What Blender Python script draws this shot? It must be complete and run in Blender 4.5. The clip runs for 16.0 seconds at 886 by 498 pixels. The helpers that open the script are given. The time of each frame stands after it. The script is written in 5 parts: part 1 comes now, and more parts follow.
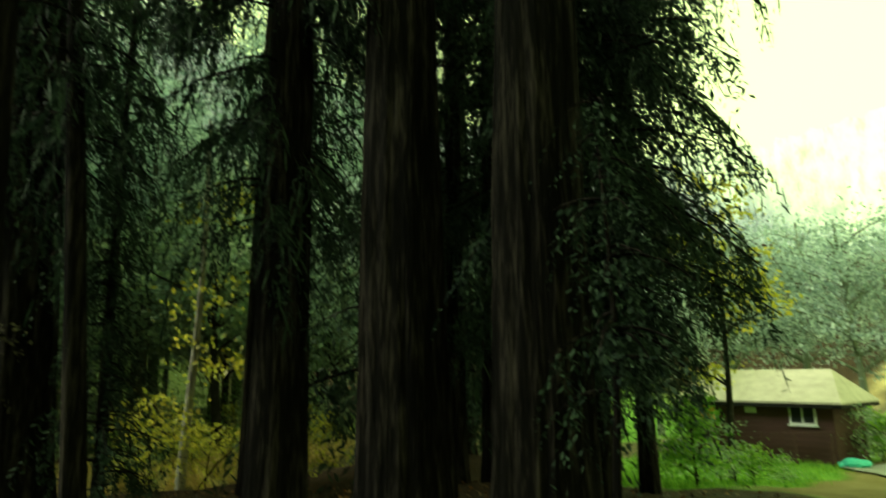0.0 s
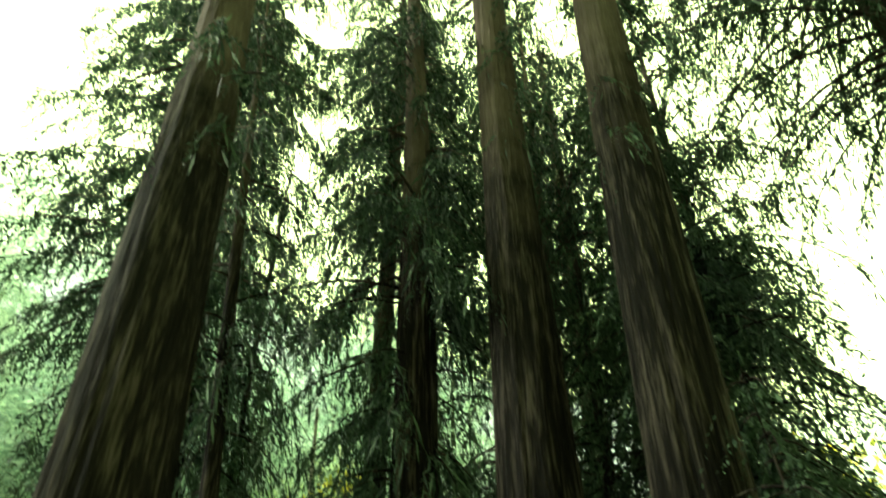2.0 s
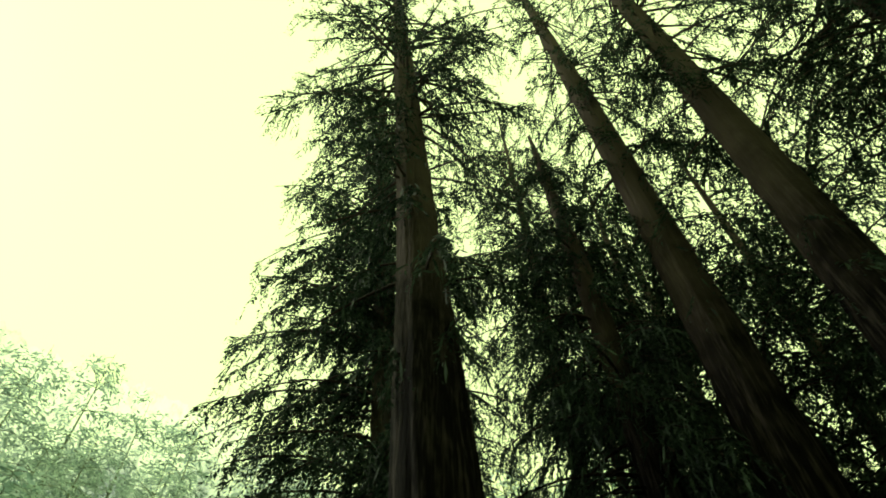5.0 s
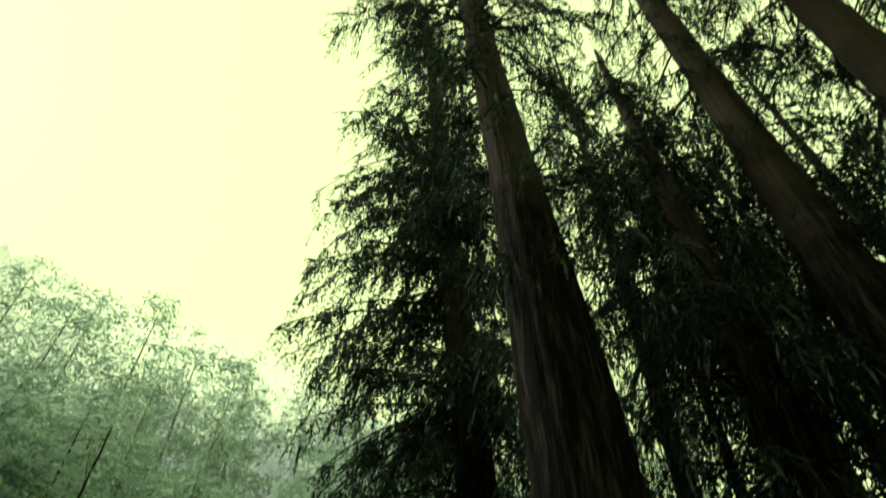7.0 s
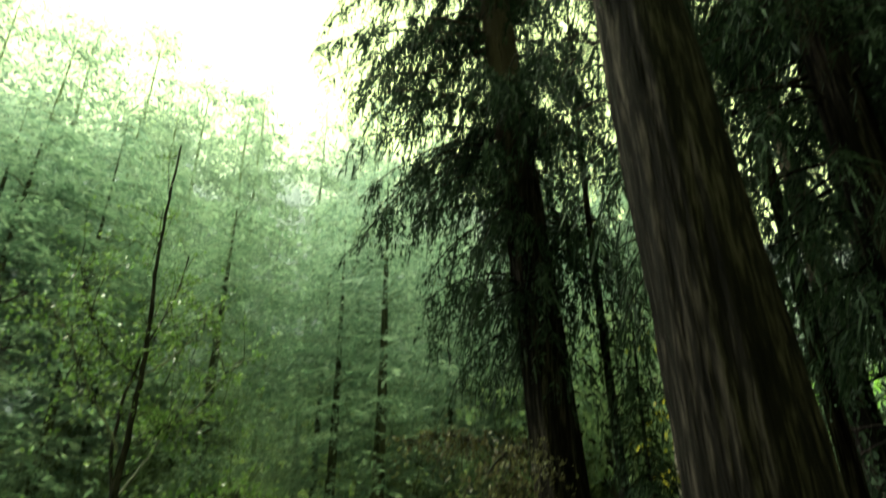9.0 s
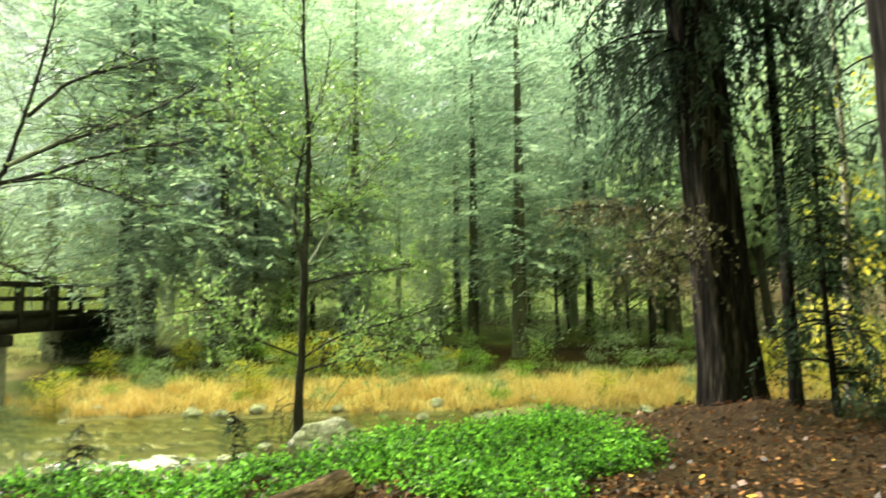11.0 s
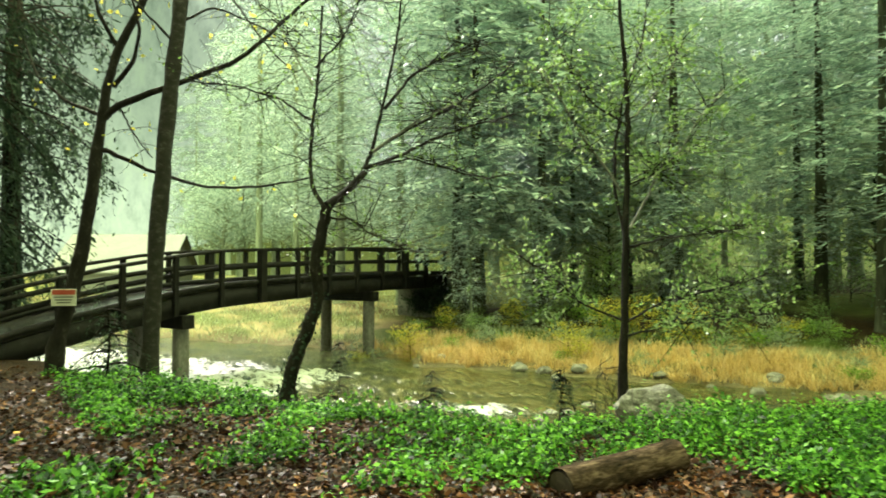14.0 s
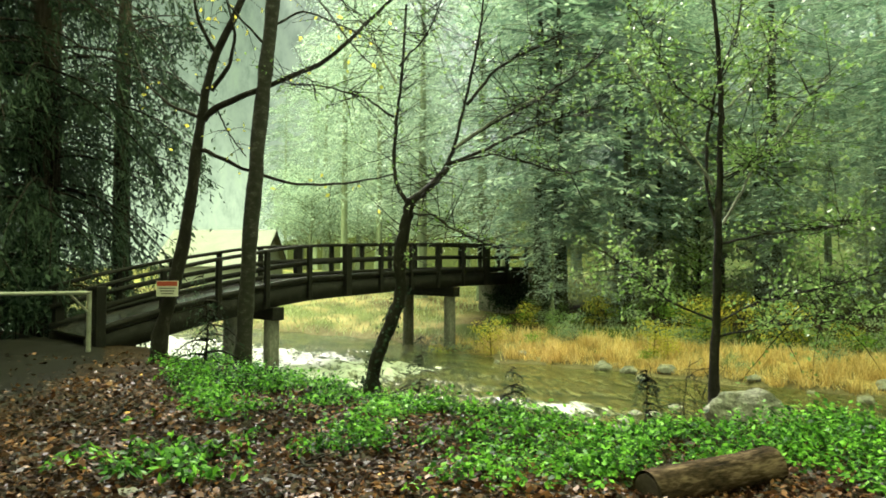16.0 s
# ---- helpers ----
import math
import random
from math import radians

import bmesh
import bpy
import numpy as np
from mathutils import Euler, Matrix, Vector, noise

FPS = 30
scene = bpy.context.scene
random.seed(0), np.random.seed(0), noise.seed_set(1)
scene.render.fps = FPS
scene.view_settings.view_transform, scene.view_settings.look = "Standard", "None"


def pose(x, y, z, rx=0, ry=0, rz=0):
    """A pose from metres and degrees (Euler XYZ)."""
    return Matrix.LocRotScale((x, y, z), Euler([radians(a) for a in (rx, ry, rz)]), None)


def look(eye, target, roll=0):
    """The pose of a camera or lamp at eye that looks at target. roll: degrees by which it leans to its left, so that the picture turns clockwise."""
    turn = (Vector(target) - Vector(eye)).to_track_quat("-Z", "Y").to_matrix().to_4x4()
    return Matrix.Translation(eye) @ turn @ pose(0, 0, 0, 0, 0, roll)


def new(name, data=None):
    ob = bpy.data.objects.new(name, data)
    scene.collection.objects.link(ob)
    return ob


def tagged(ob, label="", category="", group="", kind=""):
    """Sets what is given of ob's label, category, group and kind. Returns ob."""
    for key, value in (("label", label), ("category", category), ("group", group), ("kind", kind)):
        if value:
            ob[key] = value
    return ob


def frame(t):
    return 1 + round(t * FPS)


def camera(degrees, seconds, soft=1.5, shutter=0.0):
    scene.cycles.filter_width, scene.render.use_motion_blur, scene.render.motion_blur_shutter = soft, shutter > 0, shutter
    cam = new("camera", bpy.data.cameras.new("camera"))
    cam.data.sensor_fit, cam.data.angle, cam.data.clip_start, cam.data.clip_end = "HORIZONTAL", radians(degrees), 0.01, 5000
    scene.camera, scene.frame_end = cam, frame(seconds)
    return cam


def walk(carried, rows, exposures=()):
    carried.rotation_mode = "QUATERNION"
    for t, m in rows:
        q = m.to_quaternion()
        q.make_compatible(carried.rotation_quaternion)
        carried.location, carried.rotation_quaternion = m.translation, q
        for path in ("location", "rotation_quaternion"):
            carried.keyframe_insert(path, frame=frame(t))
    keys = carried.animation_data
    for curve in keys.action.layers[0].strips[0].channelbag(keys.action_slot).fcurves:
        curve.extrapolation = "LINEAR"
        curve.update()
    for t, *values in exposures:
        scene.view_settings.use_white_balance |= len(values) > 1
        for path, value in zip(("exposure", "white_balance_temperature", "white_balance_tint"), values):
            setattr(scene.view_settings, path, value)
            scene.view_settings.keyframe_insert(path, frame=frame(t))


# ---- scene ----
cam = camera(70.4, 16.0, soft=1.7, shutter=0.6)
PATH = [
    # seconds, x, y, z, tilt, roll, turn
    (0, 0, 0, 1.6, 101.33, 0.5, 3.24),
    (0.5, -0.148, -0.043, 1.629, 106.27, 0.41, 6.76),
    (1, -0.286, -0.042, 1.682, 113.6, 0.24, 7.94),
    (1.5, -0.46, -0.161, 1.712, 120.25, 0.31, 8.65),
    (2, -0.69, -0.239, 1.696, 125.92, 0.41, 9.95),
    (2.5, -0.958, -0.283, 1.719, 130.98, 0.56, 11.5),
    (3, -1.275, -0.393, 1.707, 135.42, 0.69, 12.77),
    (3.5, -1.535, -0.487, 1.711, 139.74, 0.69, 14.66),
    (4, -1.787, -0.522, 1.705, 144.1, 0.81, 18.27),
    (6.5, -3.04, -0.605, 1.511, 142.86, 0.32, 25.79),
    (7, -3.295, -0.616, 1.461, 138.59, 0.12, 25.95),
    (7.5, -3.511, -0.727, 1.438, 133.41, 0.2, 26.22),
    (8, -3.744, -0.787, 1.381, 127.12, 0.23, 26.29),
    (8.5, -3.995, -0.763, 1.303, 121.94, 0.36, 26.39),
    (9, -4.184, -0.811, 1.249, 114.9, 0.42, 26.56),
    (11.5, -4.656, -0.903, 1.215, 92.96, 0.74, 43.12),
    (12, -4.672, -0.927, 1.217, 92.35, 0.65, 49.06),
    (12.5, -4.669, -0.946, 1.226, 92.07, 0.52, 54.8),
    (13, -4.669, -0.953, 1.236, 91.98, 0.41, 59.37),
    (13.5, -4.668, -0.962, 1.238, 91.97, 0.31, 62.88),
    (14, -4.666, -0.967, 1.24, 91.89, 0.22, 66.06),
    (14.5, -4.666, -0.967, 1.238, 91.79, 0.12, 68.6),
    (15, -4.667, -0.974, 1.233, 91.69, -0.02, 70.63),
    (15.5, -4.669, -0.975, 1.234, 91.57, -0.13, 72.11),
    (16, -4.665, -0.982, 1.235, 91.52, -0.27, 73.4),
]
walk(cam, [(t, pose(*p)) for t, *p in PATH],
     [(0, 1.35, 6050, 1), (0.5, 2.5, 6150, 2), (1, 3.05, 6100, 2), (1.5, 3.1, 6050, 3), (2.2, 3.0, 6000, 4), (3, 2.2, 6000, 5), (4, 1.35, 6050, 6), (6.4, 0.75, 5800, 16), (7, 0.75, 5800, 16), (8, 1.0, 5800, 14), (9, 1.95, 5900, 12), (11.4, 3.65, 5950, 32), (12, 3.4, 5900, 32), (13, 3.15, 5850, 30), (16, 3.05, 5720, 31)])

# ---- light ----
world = bpy.data.worlds.new("overcast")
scene.world = world
world.use_nodes = True
wn, wl = world.node_tree.nodes, world.node_tree.links
wn.clear()
sky = wn.new("ShaderNodeTexSky")
sky.sky_type = 'NISHITA'
sky.sun_disc = False
sky.sun_elevation, sky.sun_rotation = radians(42), radians(-100)
sky.dust_density = 5.0
gain = wn.new("ShaderNodeMix")
gain.data_type, gain.blend_type = 'RGBA', 'MULTIPLY'
gain.inputs[0].default_value = 1.0
gain.inputs[7].default_value = (0.06, 0.08, 0.03, 1)
cloud = wn.new("ShaderNodeMix")
cloud.data_type = 'RGBA'
cloud.inputs[0].default_value = 0.92
cloud.inputs[7].default_value = (0.73, 0.88, 0.315, 1)
bg = wn.new("ShaderNodeBackground")
bg.inputs[1].default_value = 1.05
wout = wn.new("ShaderNodeOutputWorld")
wl.new(sky.outputs[0], gain.inputs[6])
wl.new(gain.outputs[2], cloud.inputs[6])
wl.new(cloud.outputs[2], bg.inputs[0])
wl.new(bg.outputs[0], wout.inputs[0])
sun = new("sun", bpy.data.lights.new("sun", 'SUN'))
sun.data.energy, sun.data.angle, sun.data.color = 1.5, radians(20), (1.0, 0.95, 0.72)
sun.matrix_world = look((-73, -13, 67), (0, 0, 0))


# ---- materials ----
def nodes_of(name):
    m = bpy.data.materials.new(name)
    m.use_nodes = True
    t = m.node_tree
    return m, t.nodes, t.links, t.nodes["Principled BSDF"]


def ramp(n, stops):
    r = n.new("ShaderNodeValToRGB")
    e = r.color_ramp.elements
    e[0].position, e[0].color = stops[0][0], (*stops[0][1], 1)
    e[1].position, e[1].color = stops[-1][0], (*stops[-1][1], 1)
    for p, c in stops[1:-1]:
        k = e.new(p)
        k.color = (*c, 1)
    return r


def noisy(name, stops, scale=6.0, stretch=(1, 1, 1), rough=0.8, bump=0.3, dist=0.02, fine=6.0, spec=0.4):
    """Surface with colour in two scales of noise and a fine relief."""
    m, n, l, p = nodes_of(name)
    tc = n.new("ShaderNodeTexCoord")
    mp = n.new("ShaderNodeMapping")
    mp.inputs["Scale"].default_value = stretch
    l.new(tc.outputs["Object"], mp.inputs[0])
    a = n.new("ShaderNodeTexNoise")
    a.inputs["Scale"].default_value, a.inputs["Detail"].default_value = scale, 8
    b = n.new("ShaderNodeTexNoise")
    b.inputs["Scale"].default_value, b.inputs["Detail"].default_value = scale * fine, 4
    l.new(mp.outputs[0], a.inputs[0])
    l.new(mp.outputs[0], b.inputs[0])
    mx = n.new("ShaderNodeMix")
    mx.inputs[0].default_value = 0.4
    l.new(a.outputs[0], mx.inputs[2])
    l.new(b.outputs[0], mx.inputs[3])
    r = ramp(n, stops)
    l.new(mx.outputs[0], r.inputs[0])
    l.new(r.outputs[0], p.inputs["Base Color"])
    bm = n.new("ShaderNodeBump")
    bm.inputs["Strength"].default_value, bm.inputs["Distance"].default_value = bump, dist
    l.new(mx.outputs[0], bm.inputs["Height"])
    l.new(bm.outputs[0], p.inputs["Normal"])
    p.inputs["Roughness"].default_value = rough
    p.inputs["Specular IOR Level"].default_value = spec
    return m


def leafy(name, stops, glow=0.45, rough=0.45, spec=0.5):
    """Leaves: colour by leaf, light passing through, wet gloss."""
    m, n, l, p = nodes_of(name)
    g = n.new("ShaderNodeNewGeometry")
    r = ramp(n, stops)
    tc = n.new("ShaderNodeTexCoord")
    big = n.new("ShaderNodeTexNoise")
    big.inputs["Scale"].default_value = 0.7
    l.new(tc.outputs["Object"], big.inputs[0])
    mx = n.new("ShaderNodeMix")
    mx.inputs[0].default_value = 0.45
    l.new(g.outputs["Random Per Island"], mx.inputs[2])
    l.new(big.outputs[0], mx.inputs[3])
    l.new(mx.outputs[0], r.inputs[0])
    l.new(r.outputs[0], p.inputs["Base Color"])
    p.inputs["Roughness"].default_value, p.inputs["Specular IOR Level"].default_value = rough, spec
    t = n.new("ShaderNodeBsdfTranslucent")
    l.new(r.outputs[0], t.inputs[0])
    ms = n.new("ShaderNodeMixShader")
    ms.inputs[0].default_value = glow
    l.new(p.outputs[0], ms.inputs[1])
    l.new(t.outputs[0], ms.inputs[2])
    l.new(ms.outputs[0], n["Material Output"].inputs[0])
    return m


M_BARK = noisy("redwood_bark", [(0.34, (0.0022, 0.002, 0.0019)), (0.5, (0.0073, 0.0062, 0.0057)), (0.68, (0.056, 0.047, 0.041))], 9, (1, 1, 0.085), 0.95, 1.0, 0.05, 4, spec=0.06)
# bark mixes to a paler tan high on the trunk
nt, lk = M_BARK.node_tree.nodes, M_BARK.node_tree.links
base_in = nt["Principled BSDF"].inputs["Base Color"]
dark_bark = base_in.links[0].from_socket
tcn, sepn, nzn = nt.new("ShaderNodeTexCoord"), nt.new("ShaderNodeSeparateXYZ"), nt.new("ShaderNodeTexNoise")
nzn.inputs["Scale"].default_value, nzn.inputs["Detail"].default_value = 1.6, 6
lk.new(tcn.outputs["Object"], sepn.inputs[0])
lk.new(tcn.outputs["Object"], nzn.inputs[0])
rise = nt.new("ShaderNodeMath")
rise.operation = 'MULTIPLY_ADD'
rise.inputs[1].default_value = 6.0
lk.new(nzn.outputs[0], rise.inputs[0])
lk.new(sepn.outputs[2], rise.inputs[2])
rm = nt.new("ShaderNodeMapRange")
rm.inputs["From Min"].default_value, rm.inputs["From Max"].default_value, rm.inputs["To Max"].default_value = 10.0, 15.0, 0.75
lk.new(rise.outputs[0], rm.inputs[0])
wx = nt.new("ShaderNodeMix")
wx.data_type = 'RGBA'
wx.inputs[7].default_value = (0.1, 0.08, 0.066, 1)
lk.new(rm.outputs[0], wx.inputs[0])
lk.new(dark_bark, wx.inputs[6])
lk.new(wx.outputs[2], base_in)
# far trunks paled toward the mist; haze is painted into the bark
M_BARKFAR = noisy("hazed_conifer_bark", [(0.3, (0.09, 0.11, 0.08)), (0.5, (0.17, 0.2, 0.145)), (0.7, (0.27, 0.3, 0.22))], 4, (1, 1, 0.1), 0.95, 0.6, 0.05, 4, spec=0.1)
M_BARKMID = noisy("dark_conifer_bark", [(0.3, (0.018, 0.02, 0.015)), (0.5, (0.042, 0.046, 0.034)), (0.7, (0.1, 0.105, 0.078))], 4, (1, 1, 0.1), 0.95, 0.8, 0.05, 4, spec=0.1)
M_BARK2 = noisy("alder_bark", [(0.3, (0.006, 0.0055, 0.0048)), (0.55, (0.018, 0.0162, 0.014)), (0.75, (0.07, 0.065, 0.057))], 7, (1, 1, 0.5), 0.8, 0.7, 0.02, 5, spec=0.12)
M_BARK3 = noisy("pale_wet_bark", [(0.3, (0.012, 0.012, 0.0105)), (0.55, (0.03, 0.029, 0.026)), (0.75, (0.14, 0.138, 0.124))], 9, (1, 1, 1.5), 0.7, 0.6, 0.02, 5, spec=0.15)
M_LICHEN = noisy("lichen_grey_bark", [(0.3, (0.09, 0.095, 0.08)), (0.55, (0.22, 0.23, 0.2)), (0.75, (0.4, 0.41, 0.36))], 12, (1, 1, 1), 0.8, 0.4, 0.01, 4, spec=0.1)
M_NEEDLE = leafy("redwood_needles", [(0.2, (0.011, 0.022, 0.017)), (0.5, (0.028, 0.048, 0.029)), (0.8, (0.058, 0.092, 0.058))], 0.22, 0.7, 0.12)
# far needles: the mist's haze is mixed into this pale leaf colour
M_FAR = leafy("hazed_conifer_needles", [(0.3, (0.22, 0.29, 0.27)), (0.5, (0.37, 0.47, 0.44)), (0.7, (0.54, 0.64, 0.6))], 0.5, 0.6, 0.3)
# leaf colour raised and greyed to carry the mist's haze
M_BROAD = leafy("broad_leaves", [(0.2, (0.14, 0.22, 0.15)), (0.5, (0.29, 0.39, 0.25)), (0.8, (0.47, 0.55, 0.36))], 0.5, 0.4, 0.5)
M_GLOSS = leafy("glossy_alder_leaves", [(0.2, (0.09, 0.18, 0.04)), (0.5, (0.18, 0.31, 0.08)), (0.8, (0.34, 0.46, 0.17))], 0.5, 0.38, 0.5)
M_YELLOW = leafy("yellow_leaves", [(0.2, (0.3, 0.34, 0.04)), (0.5, (0.55, 0.52, 0.06)), (0.8, (0.85, 0.72, 0.1))], 0.62)
# far-bank needles, also paled: haze is part of the colour
M_MID = leafy("hazed_green_needles", [(0.3, (0.19, 0.28, 0.25)), (0.5, (0.35, 0.47, 0.43)), (0.7, (0.53, 0.64, 0.59))], 0.45, 0.6, 0.25)
M_IVY = leafy("ivy_leaves", [(0.27, (0.006, 0.028, 0.005)), (0.5, (0.04, 0.16, 0.01)), (0.75, (0.22, 0.54, 0.035))], 0.45, 0.4, 0.16)
M_STRAW = leafy("dry_grass", [(0.2, (0.42, 0.29, 0.1)), (0.5, (0.74, 0.54, 0.22)), (0.8, (0.84, 0.71, 0.42))], 0.4, 0.8, 0.2)
M_MEADOW = leafy("pale_meadow_grass", [(0.2, (0.2, 0.23, 0.11)), (0.5, (0.32, 0.35, 0.19)), (0.8, (0.45, 0.48, 0.3))], 0.4, 0.8, 0.2)
M_GRASS = leafy("lawn_grass", [(0.2, (0.08, 0.19, 0.02)), (0.5, (0.19, 0.38, 0.035)), (0.8, (0.36, 0.55, 0.07))], 0.4, 0.6, 0.3)
M_LITTER = leafy("fallen_leaves", [(0.2, (0.006, 0.003, 0.002)), (0.42, (0.018, 0.007, 0.0032)), (0.62, (0.073, 0.028, 0.011)), (0.82, (0.26, 0.118, 0.043))], 0.1, 0.42, 0.2)
M_WOOD = noisy("weathered_dark_timber", [(0.3, (0.004, 0.004, 0.0037)), (0.55, (0.011, 0.0105, 0.0095)), (0.75, (0.036, 0.034, 0.03))], 5, (1, 1, 1), 0.7, 0.3, 0.01, 6, spec=0.12)
M_DECK = noisy("wet_deck_boards", [(0.3, (0.015, 0.015, 0.015)), (0.6, (0.035, 0.034, 0.031)), (0.8, (0.08, 0.077, 0.07))], 4, (1, 1, 1), 0.16, 0.2, 0.008, 6)
M_CONC = noisy("stained_concrete", [(0.32, (0.035, 0.035, 0.028)), (0.52, (0.11, 0.11, 0.092)), (0.72, (0.24, 0.24, 0.21))], 3, (1, 1, 0.5), 0.8, 0.3, 0.01, 7)
M_ROCK = noisy("river_rock", [(0.34, (0.04, 0.04, 0.032)), (0.5, (0.18, 0.175, 0.15)), (0.68, (0.4, 0.395, 0.35))], 6, (1, 1, 1), 0.8, 1.0, 0.03, 6)


# ---- mesh helpers ----
def mesh(name, verts, faces, mat):
    """A mesh from numpy arrays: verts (n,3), faces (m,k)."""
    verts, faces = np.asarray(verts, float), np.asarray(faces, int)
    me = bpy.data.meshes.new(name)
    k = faces.shape[1]
    me.vertices.add(len(verts))
    me.vertices.foreach_set("co", verts.ravel())
    me.loops.add(faces.size)
    me.loops.foreach_set("vertex_index", faces.ravel())
    me.polygons.add(len(faces))
    me.polygons.foreach_set("loop_start", np.arange(0, faces.size, k))
    me.update(calc_edges=True)
    me.materials.append(mat)
    return me


def smooth(me):
    me.polygons.foreach_set("use_smooth", [True] * len(me.polygons))
    return me


def put(name, me, parent=None, label="", m=None):
    """One mesh object, under a thing or at top level."""
    ob = new(name, me)
    if parent:
        ob.parent = parent
    if m is not None:
        ob.matrix_basis = m
    if label:
        ob["label"] = label
    return ob


def part(name, bm, material, parent, label="", m=None):
    me = bpy.data.meshes.new(name)
    bm.to_mesh(me)
    bm.free()
    me.materials.append(material)
    return put(name, me, parent, label, m)


def thing(name, m, label, category, group="", kind=""):
    ob = new(name)
    ob.empty_display_size = 0.2
    ob.matrix_basis = m
    return tagged(ob, label, category, group, kind)


def box(sx, sy, sz, bevel=0.006):
    """A bevelled box standing on z = 0."""
    bm = bmesh.new()
    bmesh.ops.create_cube(bm, size=1)
    bmesh.ops.scale(bm, vec=(sx, sy, sz), verts=bm.verts)
    bmesh.ops.translate(bm, vec=(0, 0, sz / 2), verts=bm.verts)
    if bevel:
        bmesh.ops.bevel(bm, geom=bm.edges[:], offset=bevel, segments=1, affect='EDGES')
    return bm


def tube(pts, radii, sides=8, rough=0.0, seed=0, flutes=0):
    """Verts and quads of a tapered round limb along pts; rough: uneven bark."""
    pts, radii = np.asarray(pts, float), np.asarray(radii, float)
    rng = np.random.default_rng(seed)
    tan = np.gradient(pts, axis=0)
    tan /= np.linalg.norm(tan, axis=1)[:, None] + 1e-9
    ref = np.array([0.0, 0, 1]) if abs(tan[0][2]) < 0.8 else np.array([1.0, 0, 0])
    u = np.cross(tan, ref)
    u /= np.linalg.norm(u, axis=1)[:, None] + 1e-9
    w = np.cross(tan, u)
    a = np.linspace(0, 2 * np.pi, sides, endpoint=False)
    rr = np.ones((len(pts), sides))
    if rough:
        ph = rng.uniform(0, 6.28, 4)
        ridges = sum(np.sin(a * k + p) / k ** 0.5 for k, p in zip((3, 5, 8, 13), ph))
        rr += rough * (ridges[None] * 0.5 + rng.normal(0, 0.35, (len(pts), sides)))
    if flutes:
        rr += rough * 1.6 * np.abs(np.sin(a * flutes / 2 + rng.uniform(0, 6) + np.linspace(0, 1.0, len(pts))[:, None]))
    ring = pts[:, None] + (np.cos(a)[None, :, None] * u[:, None] + np.sin(a)[None, :, None] * w[:, None]) * (radii[:, None] * rr)[..., None]
    i = np.arange(len(pts) - 1)[:, None] * sides
    j = np.arange(sides)[None]
    k = (j + 1) % sides
    q = np.stack([i + j, i + sides + j, i + sides + k, i + k], -1).reshape(-1, 4)
    return ring.reshape(-1, 3), q


def join(pieces):
    vs, fs, o = [], [], 0
    for v, f in pieces:
        vs.append(v)
        fs.append(f + o)
        o += len(v)
    return np.concatenate(vs), np.concatenate(fs)


def leaves(centres, axes, sides_, length, width):
    """Rhombic leaves: one quad for each centre, its long axis and its cross axis."""
    c, a, b = centres, axes * length[:, None] / 2, sides_ * width[:, None] / 2
    v = np.stack([c - a, c + b, c + a, c - b], 1).reshape(-1, 3)
    return v, np.arange(len(v)).reshape(-1, 4)


def unit(v):
    return v / (np.linalg.norm(v, axis=-1, keepdims=True) + 1e-9)


def fronds(rng, roots, ways, per=14, length=0.55, leaf=0.13, width=0.035, droop=0.5, mats=0):
    """Drooping sprays of narrow needles; roots (n,3), ways (n,3). mats: broader twigs of packed needles along each spray."""
    n = len(roots)
    ways = unit(ways)
    L = length * rng.uniform(0.6, 1.3, n)
    t = np.tile(np.linspace(0.1, 1, per), (n, 1))
    p = roots[:, None] + ways[:, None] * (t * L[:, None])[..., None]
    p[..., 2] -= droop * L[:, None] * t ** 2
    side = unit(np.cross(ways, np.array([0, 0, 1.0])) + rng.normal(0, 0.25, (n, 3)))
    sgn = np.where(np.arange(per) % 2, 1, -1)[None, :, None]
    ax = unit(ways[:, None] * 0.7 + side[:, None] * sgn + rng.normal(0, 0.25, (n, per, 3)) + np.array([0, 0, -0.35]))
    nb = unit(np.cross(ax, np.array([0, 0, 1.0])) + rng.normal(0, 0.5, (n, per, 3)))
    ln = leaf * rng.uniform(0.6, 1.3, (n, per)) * (1.15 - 0.5 * t)
    c = p + ax * (ln / 2)[..., None]
    fine = leaves(c.reshape(-1, 3), ax.reshape(-1, 3), nb.reshape(-1, 3), ln.ravel(), (ln * width / leaf).ravel())
    if not mats:
        return fine
    t = np.tile(np.linspace(0.15, 0.85, mats), (n, 1))
    p = roots[:, None] + ways[:, None] * (t * L[:, None])[..., None] + rng.normal(0, 0.04, (n, mats, 3))
    p[..., 2] -= droop * L[:, None] * t ** 2
    ax = unit(ways[:, None] + np.array([0, 0, -1.0]) * (2 * droop * t)[..., None] + rng.normal(0, 0.25, (n, mats, 3)))
    nb = unit(np.cross(ax, rng.normal(0, 1, (n, mats, 3))))
    ln = (L / mats * 1.5)[:, None] * rng.uniform(0.8, 1.3, (n, mats))
    broad = leaves(p.reshape(-1, 3), ax.reshape(-1, 3), nb.reshape(-1, 3), ln.ravel(), (ln * 0.09).ravel())
    return join([fine, broad])


# ---- ground ----
def sm(v):
    v = np.clip(v, 0, 1)
    return v * v * (3 - 2 * v)


def s_of(x, y):
    return -0.64 * x + 0.77 * y


def r_of(x, y):
    return 0.77 * x + 0.64 * y


def crest(r):
    return np.interp(r, [-30, -16, -13.5, -11.5, -9.5, -7.4, -6.3, -5.6, -5.2, -4.4, 1, 12], [9.2, 9.5, 9.2, 8.6, 8.3, 8.1, 8.4, 8.8, 9.7, 10.4, 13.2, 14])


